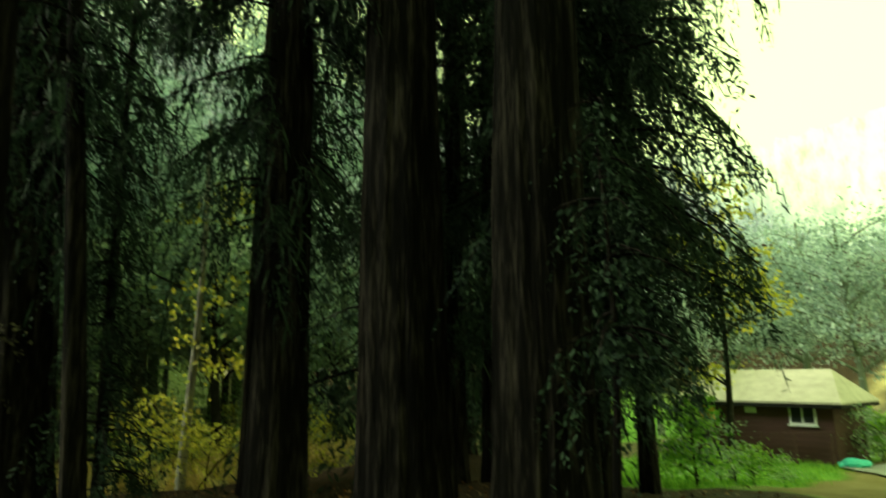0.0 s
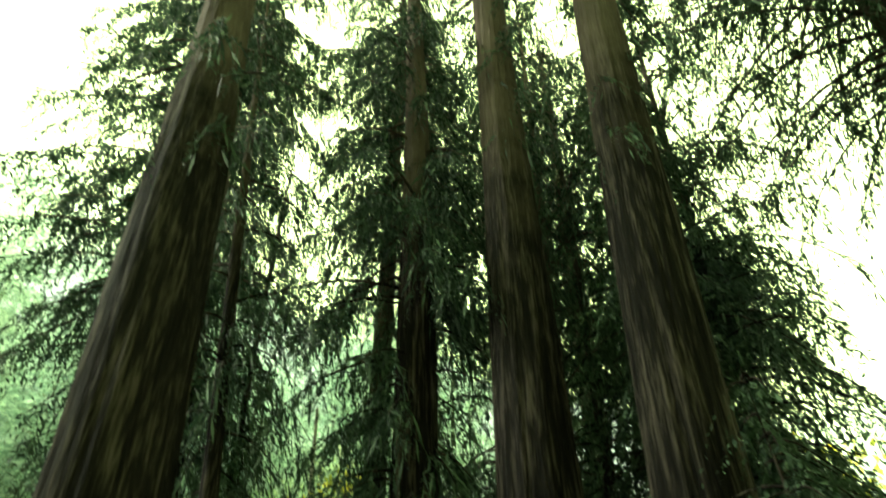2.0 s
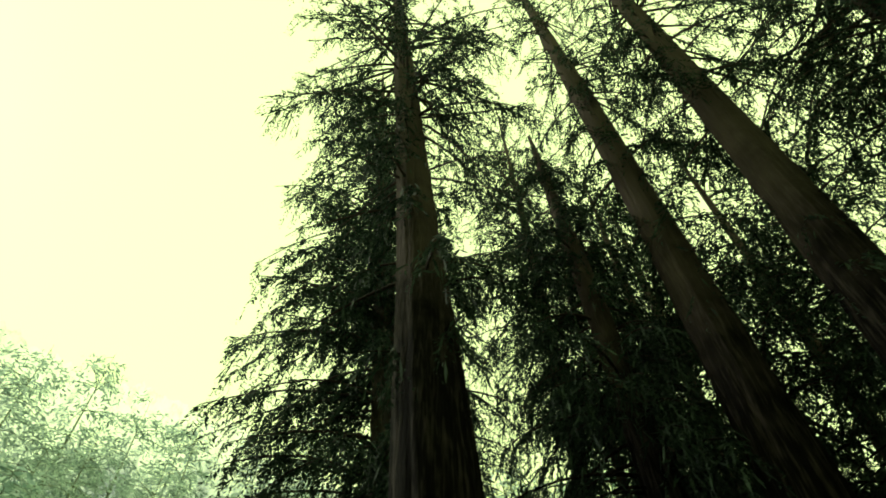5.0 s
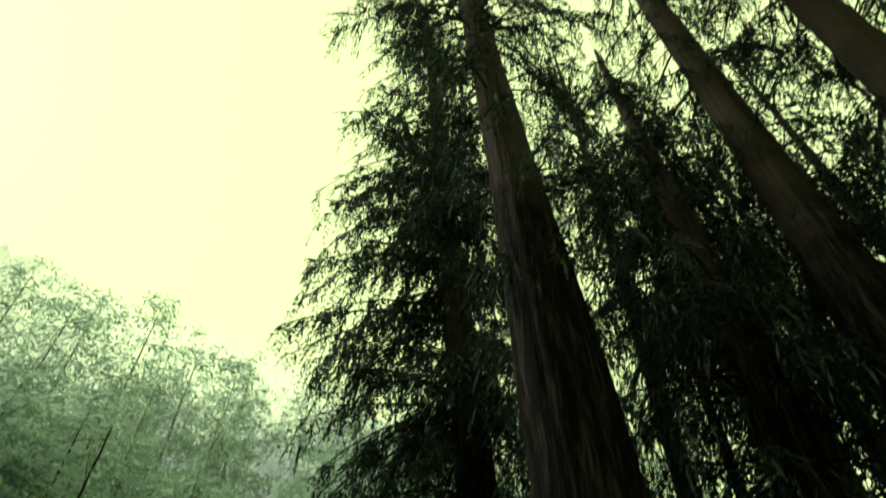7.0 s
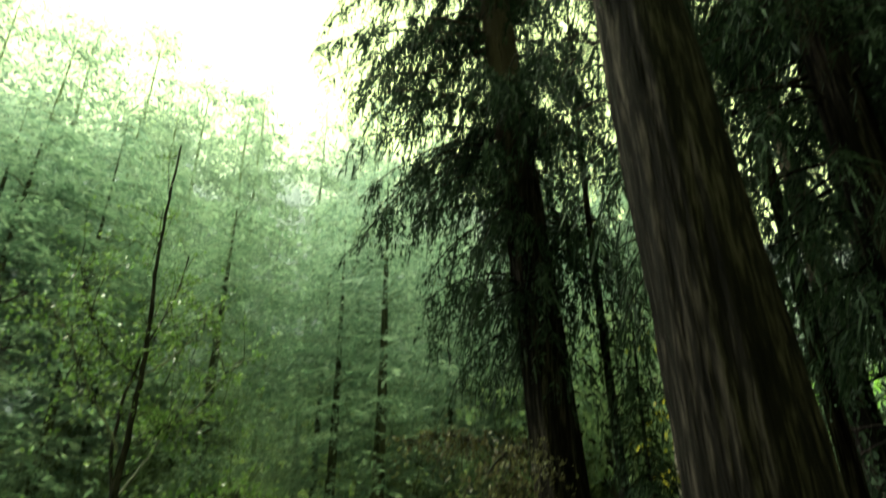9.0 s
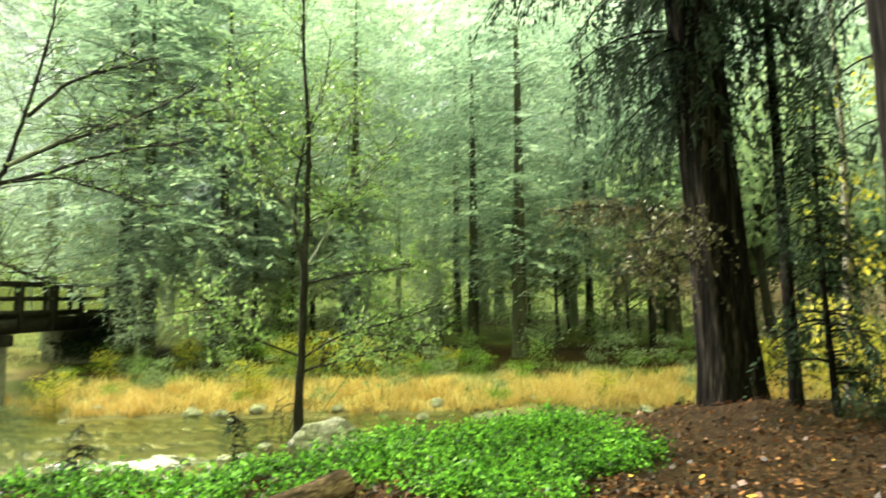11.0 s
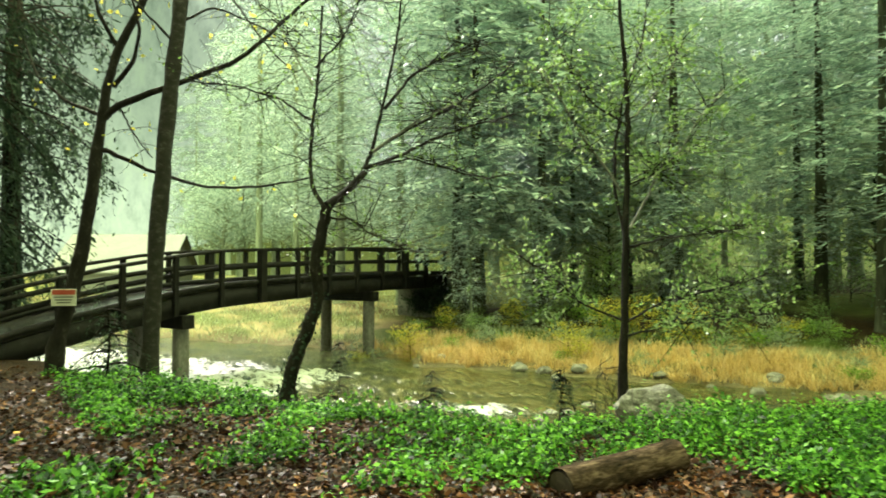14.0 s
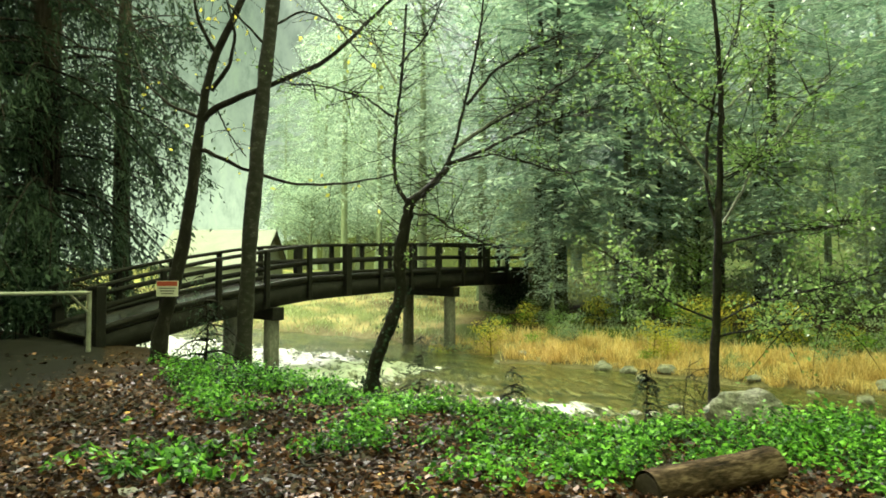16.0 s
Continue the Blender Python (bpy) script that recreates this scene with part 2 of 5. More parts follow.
def height(x, y):
    """The ground's height, without its small unevenness."""
    x, y = np.asarray(x, float), np.asarray(y, float)
    s, r = s_of(x, y), r_of(x, y)
    near = -0.3 * sm(-x / 4.5) - 0.18 * sm((s - 5) / 6)
    q = 0.45 * x + 0.89 * y
    near = near - 0.115 * np.clip(q - 9, 0, 11) * sm((x + 2) / 4)
    c = crest(r)
    z = near + (-2.0 - near) * sm((s - c + 0.3) / 2.2) * (1 - sm((r - 6) / 8))
    s = s - 1.9 * sm((-12.5 - r) / 3)
    z = z + (0.55 * sm((s - 17.2) / 1.4) + np.interp(s, [18.2, 19.5, 24, 32, 40], [0, 0.35, 1.1, 1.6, 2.0])) * (1 - sm((r - 6) / 8))
    start = np.interp(r, [-40, -24, -12, 0, 30], [75, 66, 44, 40, 40])
    hill = np.maximum(0, s - start)
    z = z + 0.36 * hill * (1 - np.exp(-hill / 12))
    z = z + 0.3 * np.exp(-((x + 6.6) ** 2 + (y - 9.3) ** 2) / 0.5)
    east = np.maximum(0, x * 0.8 + y * 0.6 - 48)
    return np.minimum(z + 0.3 * east, 60)


def lump(x, y):
    return 0.05 * np.sin(x * 1.7 + 0.6 * y) * np.cos(y * 1.3 - 0.4 * x) + 0.025 * np.sin(x * 4.1 + 1.0) * np.sin(y * 3.7)


def gz(x, y):
    return float(height(x, y) + lump(x, y))


xs = np.unique(np.concatenate([np.linspace(-600, -60, 22), np.linspace(-60, -28, 40), np.linspace(-28, 16, 140), np.linspace(16, 60, 30), np.linspace(60, 600, 22)]))
ys = np.unique(np.concatenate([np.linspace(-600, -40, 22), np.linspace(-40, -8, 26), np.linspace(-8, 28, 116), np.linspace(28, 80, 44), np.linspace(80, 600, 22)]))
X, Y = np.meshgrid(xs, ys)
Z = height(X, Y) + lump(X, Y)
nx = len(xs)
i = np.arange(len(ys) - 1)[:, None] * nx + np.arange(nx - 1)[None]
gf = np.stack([i, i + 1, i + nx + 1, i + nx], -1).reshape(-1, 4)


def ground_material():
    m, n, l, p = nodes_of("forest_floor")
    tc = n.new("ShaderNodeTexCoord")

    def nz(scale, detail=6):
        k = n.new("ShaderNodeTexNoise")
        k.inputs["Scale"].default_value, k.inputs["Detail"].default_value = scale, detail
        l.new(tc.outputs["Object"], k.inputs[0])
        return k

    a, b = nz(1.1), nz(26)
    vor = n.new("ShaderNodeTexVoronoi")
    vor.inputs["Scale"].default_value = 22
    l.new(tc.outputs["Object"], vor.inputs[0])
    mx = n.new("ShaderNodeMix")
    mx.inputs[0].default_value = 0.55
    l.new(a.outputs[0], mx.inputs[2])
    l.new(b.outputs[0], mx.inputs[3])

    def blend(fac, c0, c1):
        k = n.new("ShaderNodeMix")
        k.data_type = 'RGBA'
        l.new(fac, k.inputs[0])
        l.new(c0, k.inputs[6])
        l.new(c1, k.inputs[7])
        return k.outputs[2]

    def mask(name):
        k = n.new("ShaderNodeAttribute")
        k.attribute_name = name
        return k.outputs["Fac"]

    cell = n.new("ShaderNodeTexVoronoi")
    cell.inputs["Scale"].default_value = 34
    l.new(tc.outputs["Object"], cell.inputs[0])
    lf = n.new("ShaderNodeMix")
    lf.inputs[0].default_value = 0.6
    l.new(mx.outputs[0], lf.inputs[2])
    l.new(cell.outputs["Color"], lf.inputs[3])
    litter = ramp(n, [(0.25, (0.005, 0.003, 0.002)), (0.5, (0.014, 0.0074, 0.003)), (0.72, (0.056, 0.028, 0.01)), (0.9, (0.2, 0.112, 0.042))])
    straw = ramp(n, [(0.3, (0.2, 0.16, 0.06)), (0.5, (0.43, 0.35, 0.15)), (0.7, (0.58, 0.5, 0.27))])
    grass = ramp(n, [(0.3, (0.05, 0.125, 0.018)), (0.5, (0.13, 0.27, 0.03)), (0.7, (0.25, 0.41, 0.06))])
    bed = ramp(n, [(0.3, (0.06, 0.055, 0.03)), (0.5, (0.15, 0.125, 0.065)), (0.7, (0.3, 0.27, 0.17))])
    for k in (straw, grass, bed):
        l.new(mx.outputs[0], k.inputs[0])
    l.new(lf.outputs[0], litter.inputs[0])
    c = blend(mask("straw"), litter.outputs[0], straw.outputs[0])
    c = blend(mask("grass"), c, grass.outputs[0])
    c = blend(mask("bed"), c, bed.outputs[0])
    l.new(c, p.inputs["Base Color"])
    bm = n.new("ShaderNodeBump")
    bm.inputs["Strength"].default_value, bm.inputs["Distance"].default_value = 0.8, 0.03
    l.new(vor.outputs[0], bm.inputs["Height"])
    l.new(bm.outputs[0], p.inputs["Normal"])
    p.inputs["Roughness"].default_value, p.inputs["Specular IOR Level"].default_value = 0.8, 0.12
    return m


me = smooth(mesh("ground", np.stack([X, Y, Z], -1).reshape(-1, 3), gf, ground_material()))
Rv = r_of(X, Y)
S = s_of(X, Y)
S = S - 1.9 * sm((-12.5 - Rv) / 3) * sm((S - 13) / 3)
wob = 0.8 * np.sin(X * 0.9) * np.cos(Y * 0.7) + 0.5 * np.sin(X * 2.3 + Y)
straw = sm((S - 18.1) / 0.6) * (1 - sm((S - 20.0 - 0.5 * wob - 40 * sm((-16 - Rv) / 6)) / 1.5))
band = sm((S - 24.9 - 0.6 * wob) / 1.6) * (1 - sm((S - 31 - wob) / 4)) * (1 - sm((Rv - 8) / 6))
tuft = sm((np.sin(X * 2.9 + 1.3 * np.sin(Y * 1.7)) + np.sin(Y * 3.3 - 0.8 * X) + 0.9 * np.sin(X * 1.1 - Y * 0.9) + 0.5) / 1.4)
straw = np.maximum(straw * (0.25 + 0.75 * tuft) * (1 - 0.3 * sm((-16 - Rv) / 4)), 0.2 * band)
bed = sm((S - crest(Rv) - 0.9) / 0.6) * (1 - sm((S - 18.4) / 0.4))
lawn = sm((X * 0.45 + Y * 0.9 - 11.6 - 0.4 * wob) / 0.8) * sm((X - 0.8) / 1.2) * (1 - sm((X - 12) / 8))
slope = np.exp(-((X + 26.5) ** 2 + (Y - 7.6) ** 2) / 5)
straw = straw * (1 - 0.85 * slope)
yard = sm((X - 5.2 - 0.85 * (Y - 14) + 0.6 * wob) / 0.8) * sm((Y - 9) / 3) * sm((X - 4) / 2)
lawn = lawn * (1 - yard)
straw = np.maximum(straw, 0.4 * yard)
lawn = np.maximum(lawn, 0.3 * (1 - tuft) * sm((S - 18.6) / 0.6) * (1 - sm((S - 21.5) / 1.5)) * (1 - sm((Rv - 8) / 6)))
lawn = np.maximum(lawn, np.maximum(0.3 * band, 0.2 * sm((S - 33) / 6) * (1 - sm((Rv - 12) / 6))) * (1 - 0.4 * sm((-14 - Rv) / 4)))
bed = bed * sm((-0.55 - Z) / 0.4)
for nm, arr in (("straw", straw), ("grass", lawn), ("bed", bed)):
    at_ = me.attributes.new(nm, 'FLOAT', 'POINT')
    at_.data.foreach_set("value", arr.ravel().astype(np.float32))
tagged(put("ground", me), "leaf-littered forest floor with dry grassy river banks", "ground", kind="structure")


# ---- trees ----
def trunk_line(h, lean=(0, 0), bend=0.0, n=26, seed=0):
    rng = np.random.default_rng(seed)
    t = np.linspace(0, 1, n) ** 1.3
    ph = rng.uniform(0, 6.28, 2)
    x = lean[0] * t * h + bend * np.sin(t * 5 + ph[0]) - bend * np.sin(ph[0])
    y = lean[1] * t * h + bend * np.sin(t * 4 + ph[1]) - bend * np.sin(ph[1])
    return np.stack([x, y, t * h], -1)


def furrowed(line, radii, sides, seed, deep=0.06):
    """A trunk with vertical furrows that wander as they rise."""
    rng = np.random.default_rng(seed)
    n = len(line)
    z = line[:, 2][:, None]
    a = np.linspace(0, 2 * np.pi, sides, endpoint=False)[None]
    rr = np.ones((n, sides))
    for k, amp in ((3, 0.5), (7, 0.8), (12, 1.0), (19, 0.9), (29, 0.6)):
        w = rng.uniform(0, 6.28, 3)
        ph = w[0] + 1.2 * np.sin(z * rng.uniform(0.12, 0.3) + w[1]) + 0.5 * np.sin(z * rng.uniform(0.7, 1.4) + w[2])
        rr -= deep * amp * 0.5 * (1 - np.abs(np.sin(k * a / 2 + ph)) ** 0.6)
    rr += rng.normal(0, deep * 0.1, (n, sides))
    x = line[:, 0][:, None] + np.cos(a) * radii[:, None] * rr
    y = line[:, 1][:, None] + np.sin(a) * radii[:, None] * rr
    v = np.stack([x, y, np.broadcast_to(z, (n, sides))], -1).reshape(-1, 3)
    i = np.arange(n - 1)[:, None] * sides
    j = np.arange(sides)[None]
    k = (j + 1) % sides
    return v, np.stack([i + j, i + k, i + sides + k, i + sides + j], -1).reshape(-1, 4)


def conifer_parts(rng, h, r0, first, reach, count, per, sides, leaf, dens, lean, seed, length=0.62, flat=1.0, env=None, girth=None, lop=None):
    """Trunk, limbs and needles of a conifer about its base. env: (height, reach) of the crown; girth: (height, radius) of the trunk; lop: the side, in degrees, where the boughs are longest, and by how much they are shorter on the other."""
    line = trunk_line(h, lean, 0.05, 70 if sides > 30 else 24, seed)
    zz = line[:, 2]
    if girth:
        rad = 1.07 * np.interp(zz, [g[0] for g in girth] + [h], [g[1] for g in girth] + [0.04]) + 0.3 * r0 * np.exp(-zz / 0.45)
    else:
        rad = r0 * ((1.1 if sides > 60 else 1.06) + 0.32 * np.exp(-zz / 0.5)) * np.maximum(0.03, 1 - zz / h) ** (0.7 if flat == 1 else 1.0)
    trunk = furrowed(line, rad, sides, seed, 0.1 if sides > 60 else 0.06)
    if env:
        ez, er = np.array(env, float).T
        grid = np.linspace(ez[0], ez[-1], 200)
        share = np.cumsum(0.4 + np.interp(grid, ez, er))
        hs = np.interp(rng.uniform(0, share[-1], count), share, grid)
        ln = np.interp(hs, ez, er) * rng.uniform(0.6, 1.12, count)
    else:
        hs = first + (h - first) * rng.uniform(0, 1, count) ** (1.05 if flat == 1 else 0.72)
        ln = reach * (0.3 + 0.7 * (1 - (hs - first) / (h - first))) * rng.uniform(0.55, 1.15, count)
    az = rng.uniform(0, 2 * np.pi, count)
    if lop:
        ln = ln * (1 - lop[1] * (0.5 - 0.5 * np.cos(az - radians(lop[0]))))
    limbs, roots, ways = [], [], []
    for k in range(count):
        c = np.array([np.interp(hs[k], zz, line[:, d]) for d in range(3)])
        d = np.array([np.cos(az[k]), np.sin(az[k]), 0])
        t = np.linspace(0, 1, 6)
        p = c + d * (t * ln[k])[:, None]
        p[:, 2] += ln[k] * (0.3 * t - rng.uniform(0.4, 0.95 if flat == 1 else 0.75) * t ** 2)
        p += np.cross(d, [0, 0, 1]) * (rng.normal(0, 0.12) * t ** 2 * ln[k])[:, None]
        if flat == 1 or k % 3 == 0:
            limbs.append(tube(p, np.linspace(0.03, 0.007, 6) * (0.6 + ln[k] * 0.25), 5 if sides > 60 else 3))
        m = max(4, int(dens * ln[k] * (0.35 if flat == 1 and hs[k] > 20 else 1)))
        tt = rng.uniform(0.32 if girth else 0.12 if flat == 1 else 0.03, 1.0, m)
        roots.append(np.stack([np.interp(tt, t, p[:, e]) for e in range(3)], -1))
        sgn = rng.choice([-1, 1], m)[:, None]
        ways.append(d * (0.4 if flat == 1 else 0.6) + np.cross(d, [0, 0, 1]) * sgn * rng.uniform(0.1, 1.0, (m, 1)) + rng.normal(0, 0.3, (m, 3)) * [1, 1, flat] + [0, 0, -1.15 if flat == 1 else -0.09])
    needles = fronds(rng, np.concatenate(roots), np.concatenate(ways), per, length, leaf * ((0.62 if env else 0.85) if flat == 1 else 1), leaf * ((0.25 if env else 0.3) if flat == 1 else 0.32), 0.6 * flat, 3 if flat == 1 and env else 0)
    return trunk, limbs, needles


def redwood(x, y, r0, h, seed, first, reach, count, label, lean=(0, 0), per=13, leaf=0.168, dens=13, group="redwood grove", length=0.62, env=None, girth=None, bare=(), lop=None):
    """A near redwood: fluted trunk, each limb, crown. bare: heights of dead limbs with no needles."""
    rng = np.random.default_rng(seed)
    ob = thing("redwood_tree", pose(x, y, gz(x, y) - 0.2), label, "tree", group)
    trunk, limbs, nd = conifer_parts(rng, h, r0, first, reach, count, per, 90 if r0 > 0.3 else 36, leaf, dens, lean, seed, length, 1.0, env, girth, lop)
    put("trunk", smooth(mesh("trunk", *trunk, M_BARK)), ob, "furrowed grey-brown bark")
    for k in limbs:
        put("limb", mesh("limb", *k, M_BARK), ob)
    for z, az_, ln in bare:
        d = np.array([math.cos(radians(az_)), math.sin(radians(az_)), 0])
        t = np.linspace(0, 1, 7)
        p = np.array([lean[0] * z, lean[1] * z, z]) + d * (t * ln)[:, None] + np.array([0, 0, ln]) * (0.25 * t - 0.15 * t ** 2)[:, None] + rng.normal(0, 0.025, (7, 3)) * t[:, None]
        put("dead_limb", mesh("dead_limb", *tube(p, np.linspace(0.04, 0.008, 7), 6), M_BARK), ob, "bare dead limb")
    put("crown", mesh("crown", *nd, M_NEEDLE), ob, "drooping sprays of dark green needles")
    return ob


TALL = "tall redwood with deeply furrowed bark and drooping dark foliage"
SLIM = "slender young redwood trunk with dark hanging foliage"
redwood(-4.20, 4.58, 0.52, 34, 10, 8.5, 3.2, 125, "tall redwood with furrowed bark leaning toward the river", (-0.055, 0.007), dens=14, leaf=0.15, per=13,
        env=[(7.0, 0.9), (10, 1.6), (13, 1.6), (16, 2.8), (20, 3.6), (26, 2.6), (33, 0.4)],
        girth=[(0, 0.53), (2, 0.52), (4, 0.48), (6, 0.455), (8, 0.4), (10, 0.34), (13, 0.3), (18, 0.27), (26, 0.16)],
        bare=[(9.5, 168, 2.6), (11.6, 185, 2.2), (12.8, 160, 2.4), (14.2, 190, 2.0)])
redwood(-7.24, 9.99, 0.45, 36, 11, 5.0, 4.1, 350, "tall redwood with drooping dark foliage beside the ivy", (-0.055, -0.01), dens=12, leaf=0.24, per=12,
        env=[(4.6, 1.2), (6.4, 2.0), (8.6, 3.1), (11, 3.6), (16, 3.8), (22, 3.7), (28, 2.8), (35, 0.4)], lop=(190, 0.2))
redwood(-4.53, 7.25, 0.14, 15, 12, 4.2, 2.0, 64, SLIM, (-0.062, -0.051), dens=12, leaf=0.13, env=[(3.4, 0.5), (5.5, 1.0), (9, 1.6), (12, 1.3), (14.6, 0.2)])
redwood(-2.38, 7.56, 0.34, 18, 13, 5.6, 3.0, 160, TALL, (-0.019, 0), dens=16, leaf=0.15, per=13,
        env=[(3.4, 1.0), (5, 1.9), (7.2, 2.7), (10, 2.3), (13.5, 1.6), (16, 0.9), (17.8, 0.15)], lop=(160, 0.55),
        girth=[(0, 0.35), (1, 0.345), (3, 0.31), (5, 0.285), (7, 0.265), (9.5, 0.225), (12.5, 0.185), (14.5, 0.15)])
redwood(-0.82, 7.19, 0.5, 34, 14, 9.5, 3.2, 125, TALL, (-0.018, 0), dens=12, leaf=0.16,
        env=[(9.5, 1.2), (13, 2.2), (16.5, 3.0), (21, 3.4), (28, 2.3), (33.5, 0.4)], lop=(75, 0.65),
        girth=[(0, 0.52), (2.4, 0.49), (5, 0.44), (7, 0.4), (9.5, 0.35), (12, 0.305), (17, 0.28), (26, 0.16)])
redwood(0.56, 5.90, 0.43, 34, 15, 7.0, 3.0, 140, TALL, (0.014, -0.005), dens=12, leaf=0.15,
        env=[(7.0, 1.0), (10, 1.9), (13, 2.6), (16, 3.1), (22, 3.2), (28, 2.2), (33.5, 0.4)], lop=(60, 0.6),
        girth=[(0, 0.46), (4, 0.42), (6, 0.385), (8, 0.36), (11, 0.31), (15, 0.27), (20, 0.22), (26, 0.15)])
redwood(-0.38, 10.96, 0.17, 20, 16, 2.0, 2.4, 110, SLIM, dens=9, per=9, env=[(2.5, 0.6), (5, 1.8), (11, 2.7), (15, 1.9), (19.5, 0.3)])
redwood(0.16, 10.95, 0.14, 18, 17, 2.0, 2.4, 110, SLIM, dens=9, per=9, env=[(2.5, 0.6), (5, 2.0), (11, 2.6), (15, 1.7), (17.6, 0.3)])
redwood(-3.1, 10.9, 0.16, 19, 19, 2.0, 2.4, 100, SLIM, dens=12, per=9, env=[(5.5, 0.6), (7, 1.7), (11, 2.3), (15, 1.8), (18.6, 0.3)])
redwood(2.4, 9.6, 0.13, 18, 25, 5.5, 2.3, 105, SLIM, dens=11, leaf=0.17, per=10, env=[(5.5, 1.0), (8, 2.2), (12, 2.4), (16, 1.4), (17.6, 0.2)])
# added tree: its crown stands in for the big redwood's right-hand boughs
redwood(-6.5, 10.9, 0.1, 15, 24, 4.0, 1.5, 55, SLIM, dens=11, leaf=0.16, per=11, env=[(4.4, 0.6), (6.5, 1.2), (10, 1.6), (14.5, 0.3)])
redwood(-4.1, 11.7, 0.26, 30, 23, 9.0, 2.6, 170, TALL, dens=11, leaf=0.19, per=10, env=[(11.5, 0.8), (14, 2.2), (18, 2.8), (22, 2.5), (26, 1.8), (29.5, 0.3)])
# added sapling in place of sprouts on the big trunk
redwood(1.0, 5.15, 0.04, 4.3, 21, 1.7, 0.85, 34, "small added redwood standing in for the big trunk's sprouts", dens=16, leaf=0.11, per=10, length=0.45)
redwood(1.45, 8.0, 0.2, 10.5, 18, 2.7, 1.75, 240, "bushy young redwood with dense low foliage", dens=17, leaf=0.165, per=10, length=0.45,
        env=[(1.9, 1.0), (2.6, 1.75), (3.7, 2.15), (5.0, 2.1), (6.4, 2.15), (7.6, 1.5), (9.2, 0.9), (10.4, 0.15)])
redwood(-5.8, 9.7, 0.05, 6.0, 22, 0.6, 0.95, 75, "dense young redwood in the shade of the old trunk", dens=13, leaf=0.15, per=12, length=0.45)
redwood(5.2, 6.6, 0.34, 27, 20, 9.5, 3.0, 200, "redwood with high hanging boughs", dens=11, leaf=0.2, per=9,
        env=[(8.6, 1.8), (10.2, 3.7), (15, 4.5), (20, 3.3), (26.5, 0.4)])

# one dense tree and its copies close the wood beyond; those behind the camera are unseen, added to block sky light
FILL = []
for k, (h, r0, first, reach, cnt, per, leaf, dens) in enumerate(((24, 0.34, 1.6, 4.4, 110, 8, 0.34, 5), (28, 0.42, 1.6, 4.4, 110, 8, 0.34, 5), (27, 0.4, 4.5, 5.4, 85, 6, 0.46, 3), (25, 0.3, 6.3, 4.0, 120, 8, 0.32, 6))):
    rng = np.random.default_rng(60 + k)
    tr, lm, nd = conifer_parts(rng, h, r0, first, reach, cnt, per, 18, leaf, dens, (0, 0), 60 + k, 0.9)
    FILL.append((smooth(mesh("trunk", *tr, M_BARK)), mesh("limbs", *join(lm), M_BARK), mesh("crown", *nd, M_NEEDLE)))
WOOD = [(-1.5, 13.6, 0), (-1.9, 18.2, 1), (-0.6, 17.6, 1), (-7.5, -9.2, 2), (-10.2, -8.8, 2), (10.4, 1.2, 2), (11.5, 5.0, 2), (10.5, -3.5, 2), (9.5, -6.5, 2), (1.9, -9.5, 2), (-3.6, -12.0, 2), (-7.0, -11.5, 2), (5.0, -9.8, 2), (-27.5, -5.2, 3), (2.0, 13.2, 3), (0.6, 18.5, 1), (9.5, 7.0, 1), (3.2, -7.2, 2), (-2.6, -7.8, 2), (8.0, -1.5, 2), (-10.8, -11.2, 2), (-16.0, -10.9, 0), (-12.6, -10.6, 0), (-20.2, -12.2, 0), (-18.0, -13.0, 2),
        (0.2, -11.5, 2), (6.4, -7.0, 2), (-5.0, -10.0, 2), (0.4, -7.0, 2), (6.0, -2.6, 2), (-9.0, -7.4, 1), (-12.4, -8.8, 1), (-25.5, -9.0, 0), (-28.5, -8.0, 1)]
for k, (x, y, v) in enumerate(WOOD):
    ob = thing("redwood_tree", pose(x, y, gz(x, y) - 0.2, 0, 0, 67 * k), "dense redwood filling the wood; unseen ones added to shade the grove", "tree", "redwood grove")
    put("trunk", FILL[v][0], ob)
    tagged(put("branchwork", FILL[v][1], ob), kind="stuff")
    put("crown", FILL[v][2], ob, "dense dark green needles")

# dark redwoods past the end of the bridge
for k, (x, y, r, h) in enumerate(((-23.9, -6.5, 0.42, 26), (-22.2, -7.6, 0.4, 24))):
    redwood(x, y, r, h, 80 + k, 1.6, 3.9, 140, "dark redwood with low drooping boughs beside the bridge", dens=8, leaf=0.28, per=9, length=0.8, env=[(1.6, 3.0), (5, 4.2), (11, 3.9), (18, 2.8), (h - 0.5, 0.4)])


# ---- far wood across the river ----
FAR = []
for k, (h, r0, env) in enumerate(((26, 0.26, [(3.6, 1.2), (5.5, 3.1), (10, 3.6), (19, 3.2), (23, 2.4), (25.6, 0.9)]), (30, 0.32, [(4.2, 1.4), (7, 3.5), (12, 3.8), (22, 3.4), (27, 2.6), (29.6, 0.9)]),
                                  (19, 0.2, [(3.2, 1.2), (5, 3.0), (9, 3.1), (14, 2.6), (17, 1.8), (18.7, 0.8)]))):
    rng = np.random.default_rng(90 + k)
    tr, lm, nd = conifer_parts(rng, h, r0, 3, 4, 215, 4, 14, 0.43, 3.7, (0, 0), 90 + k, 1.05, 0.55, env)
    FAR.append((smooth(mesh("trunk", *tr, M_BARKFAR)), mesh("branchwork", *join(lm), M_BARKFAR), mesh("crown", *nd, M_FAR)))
# copies for the less misty side: haze difference set by material colour
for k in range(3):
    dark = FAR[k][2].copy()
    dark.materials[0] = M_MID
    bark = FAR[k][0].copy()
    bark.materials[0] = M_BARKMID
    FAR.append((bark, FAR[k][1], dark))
FAR_HIGH = (26, 30, 19, 26, 30, 19)


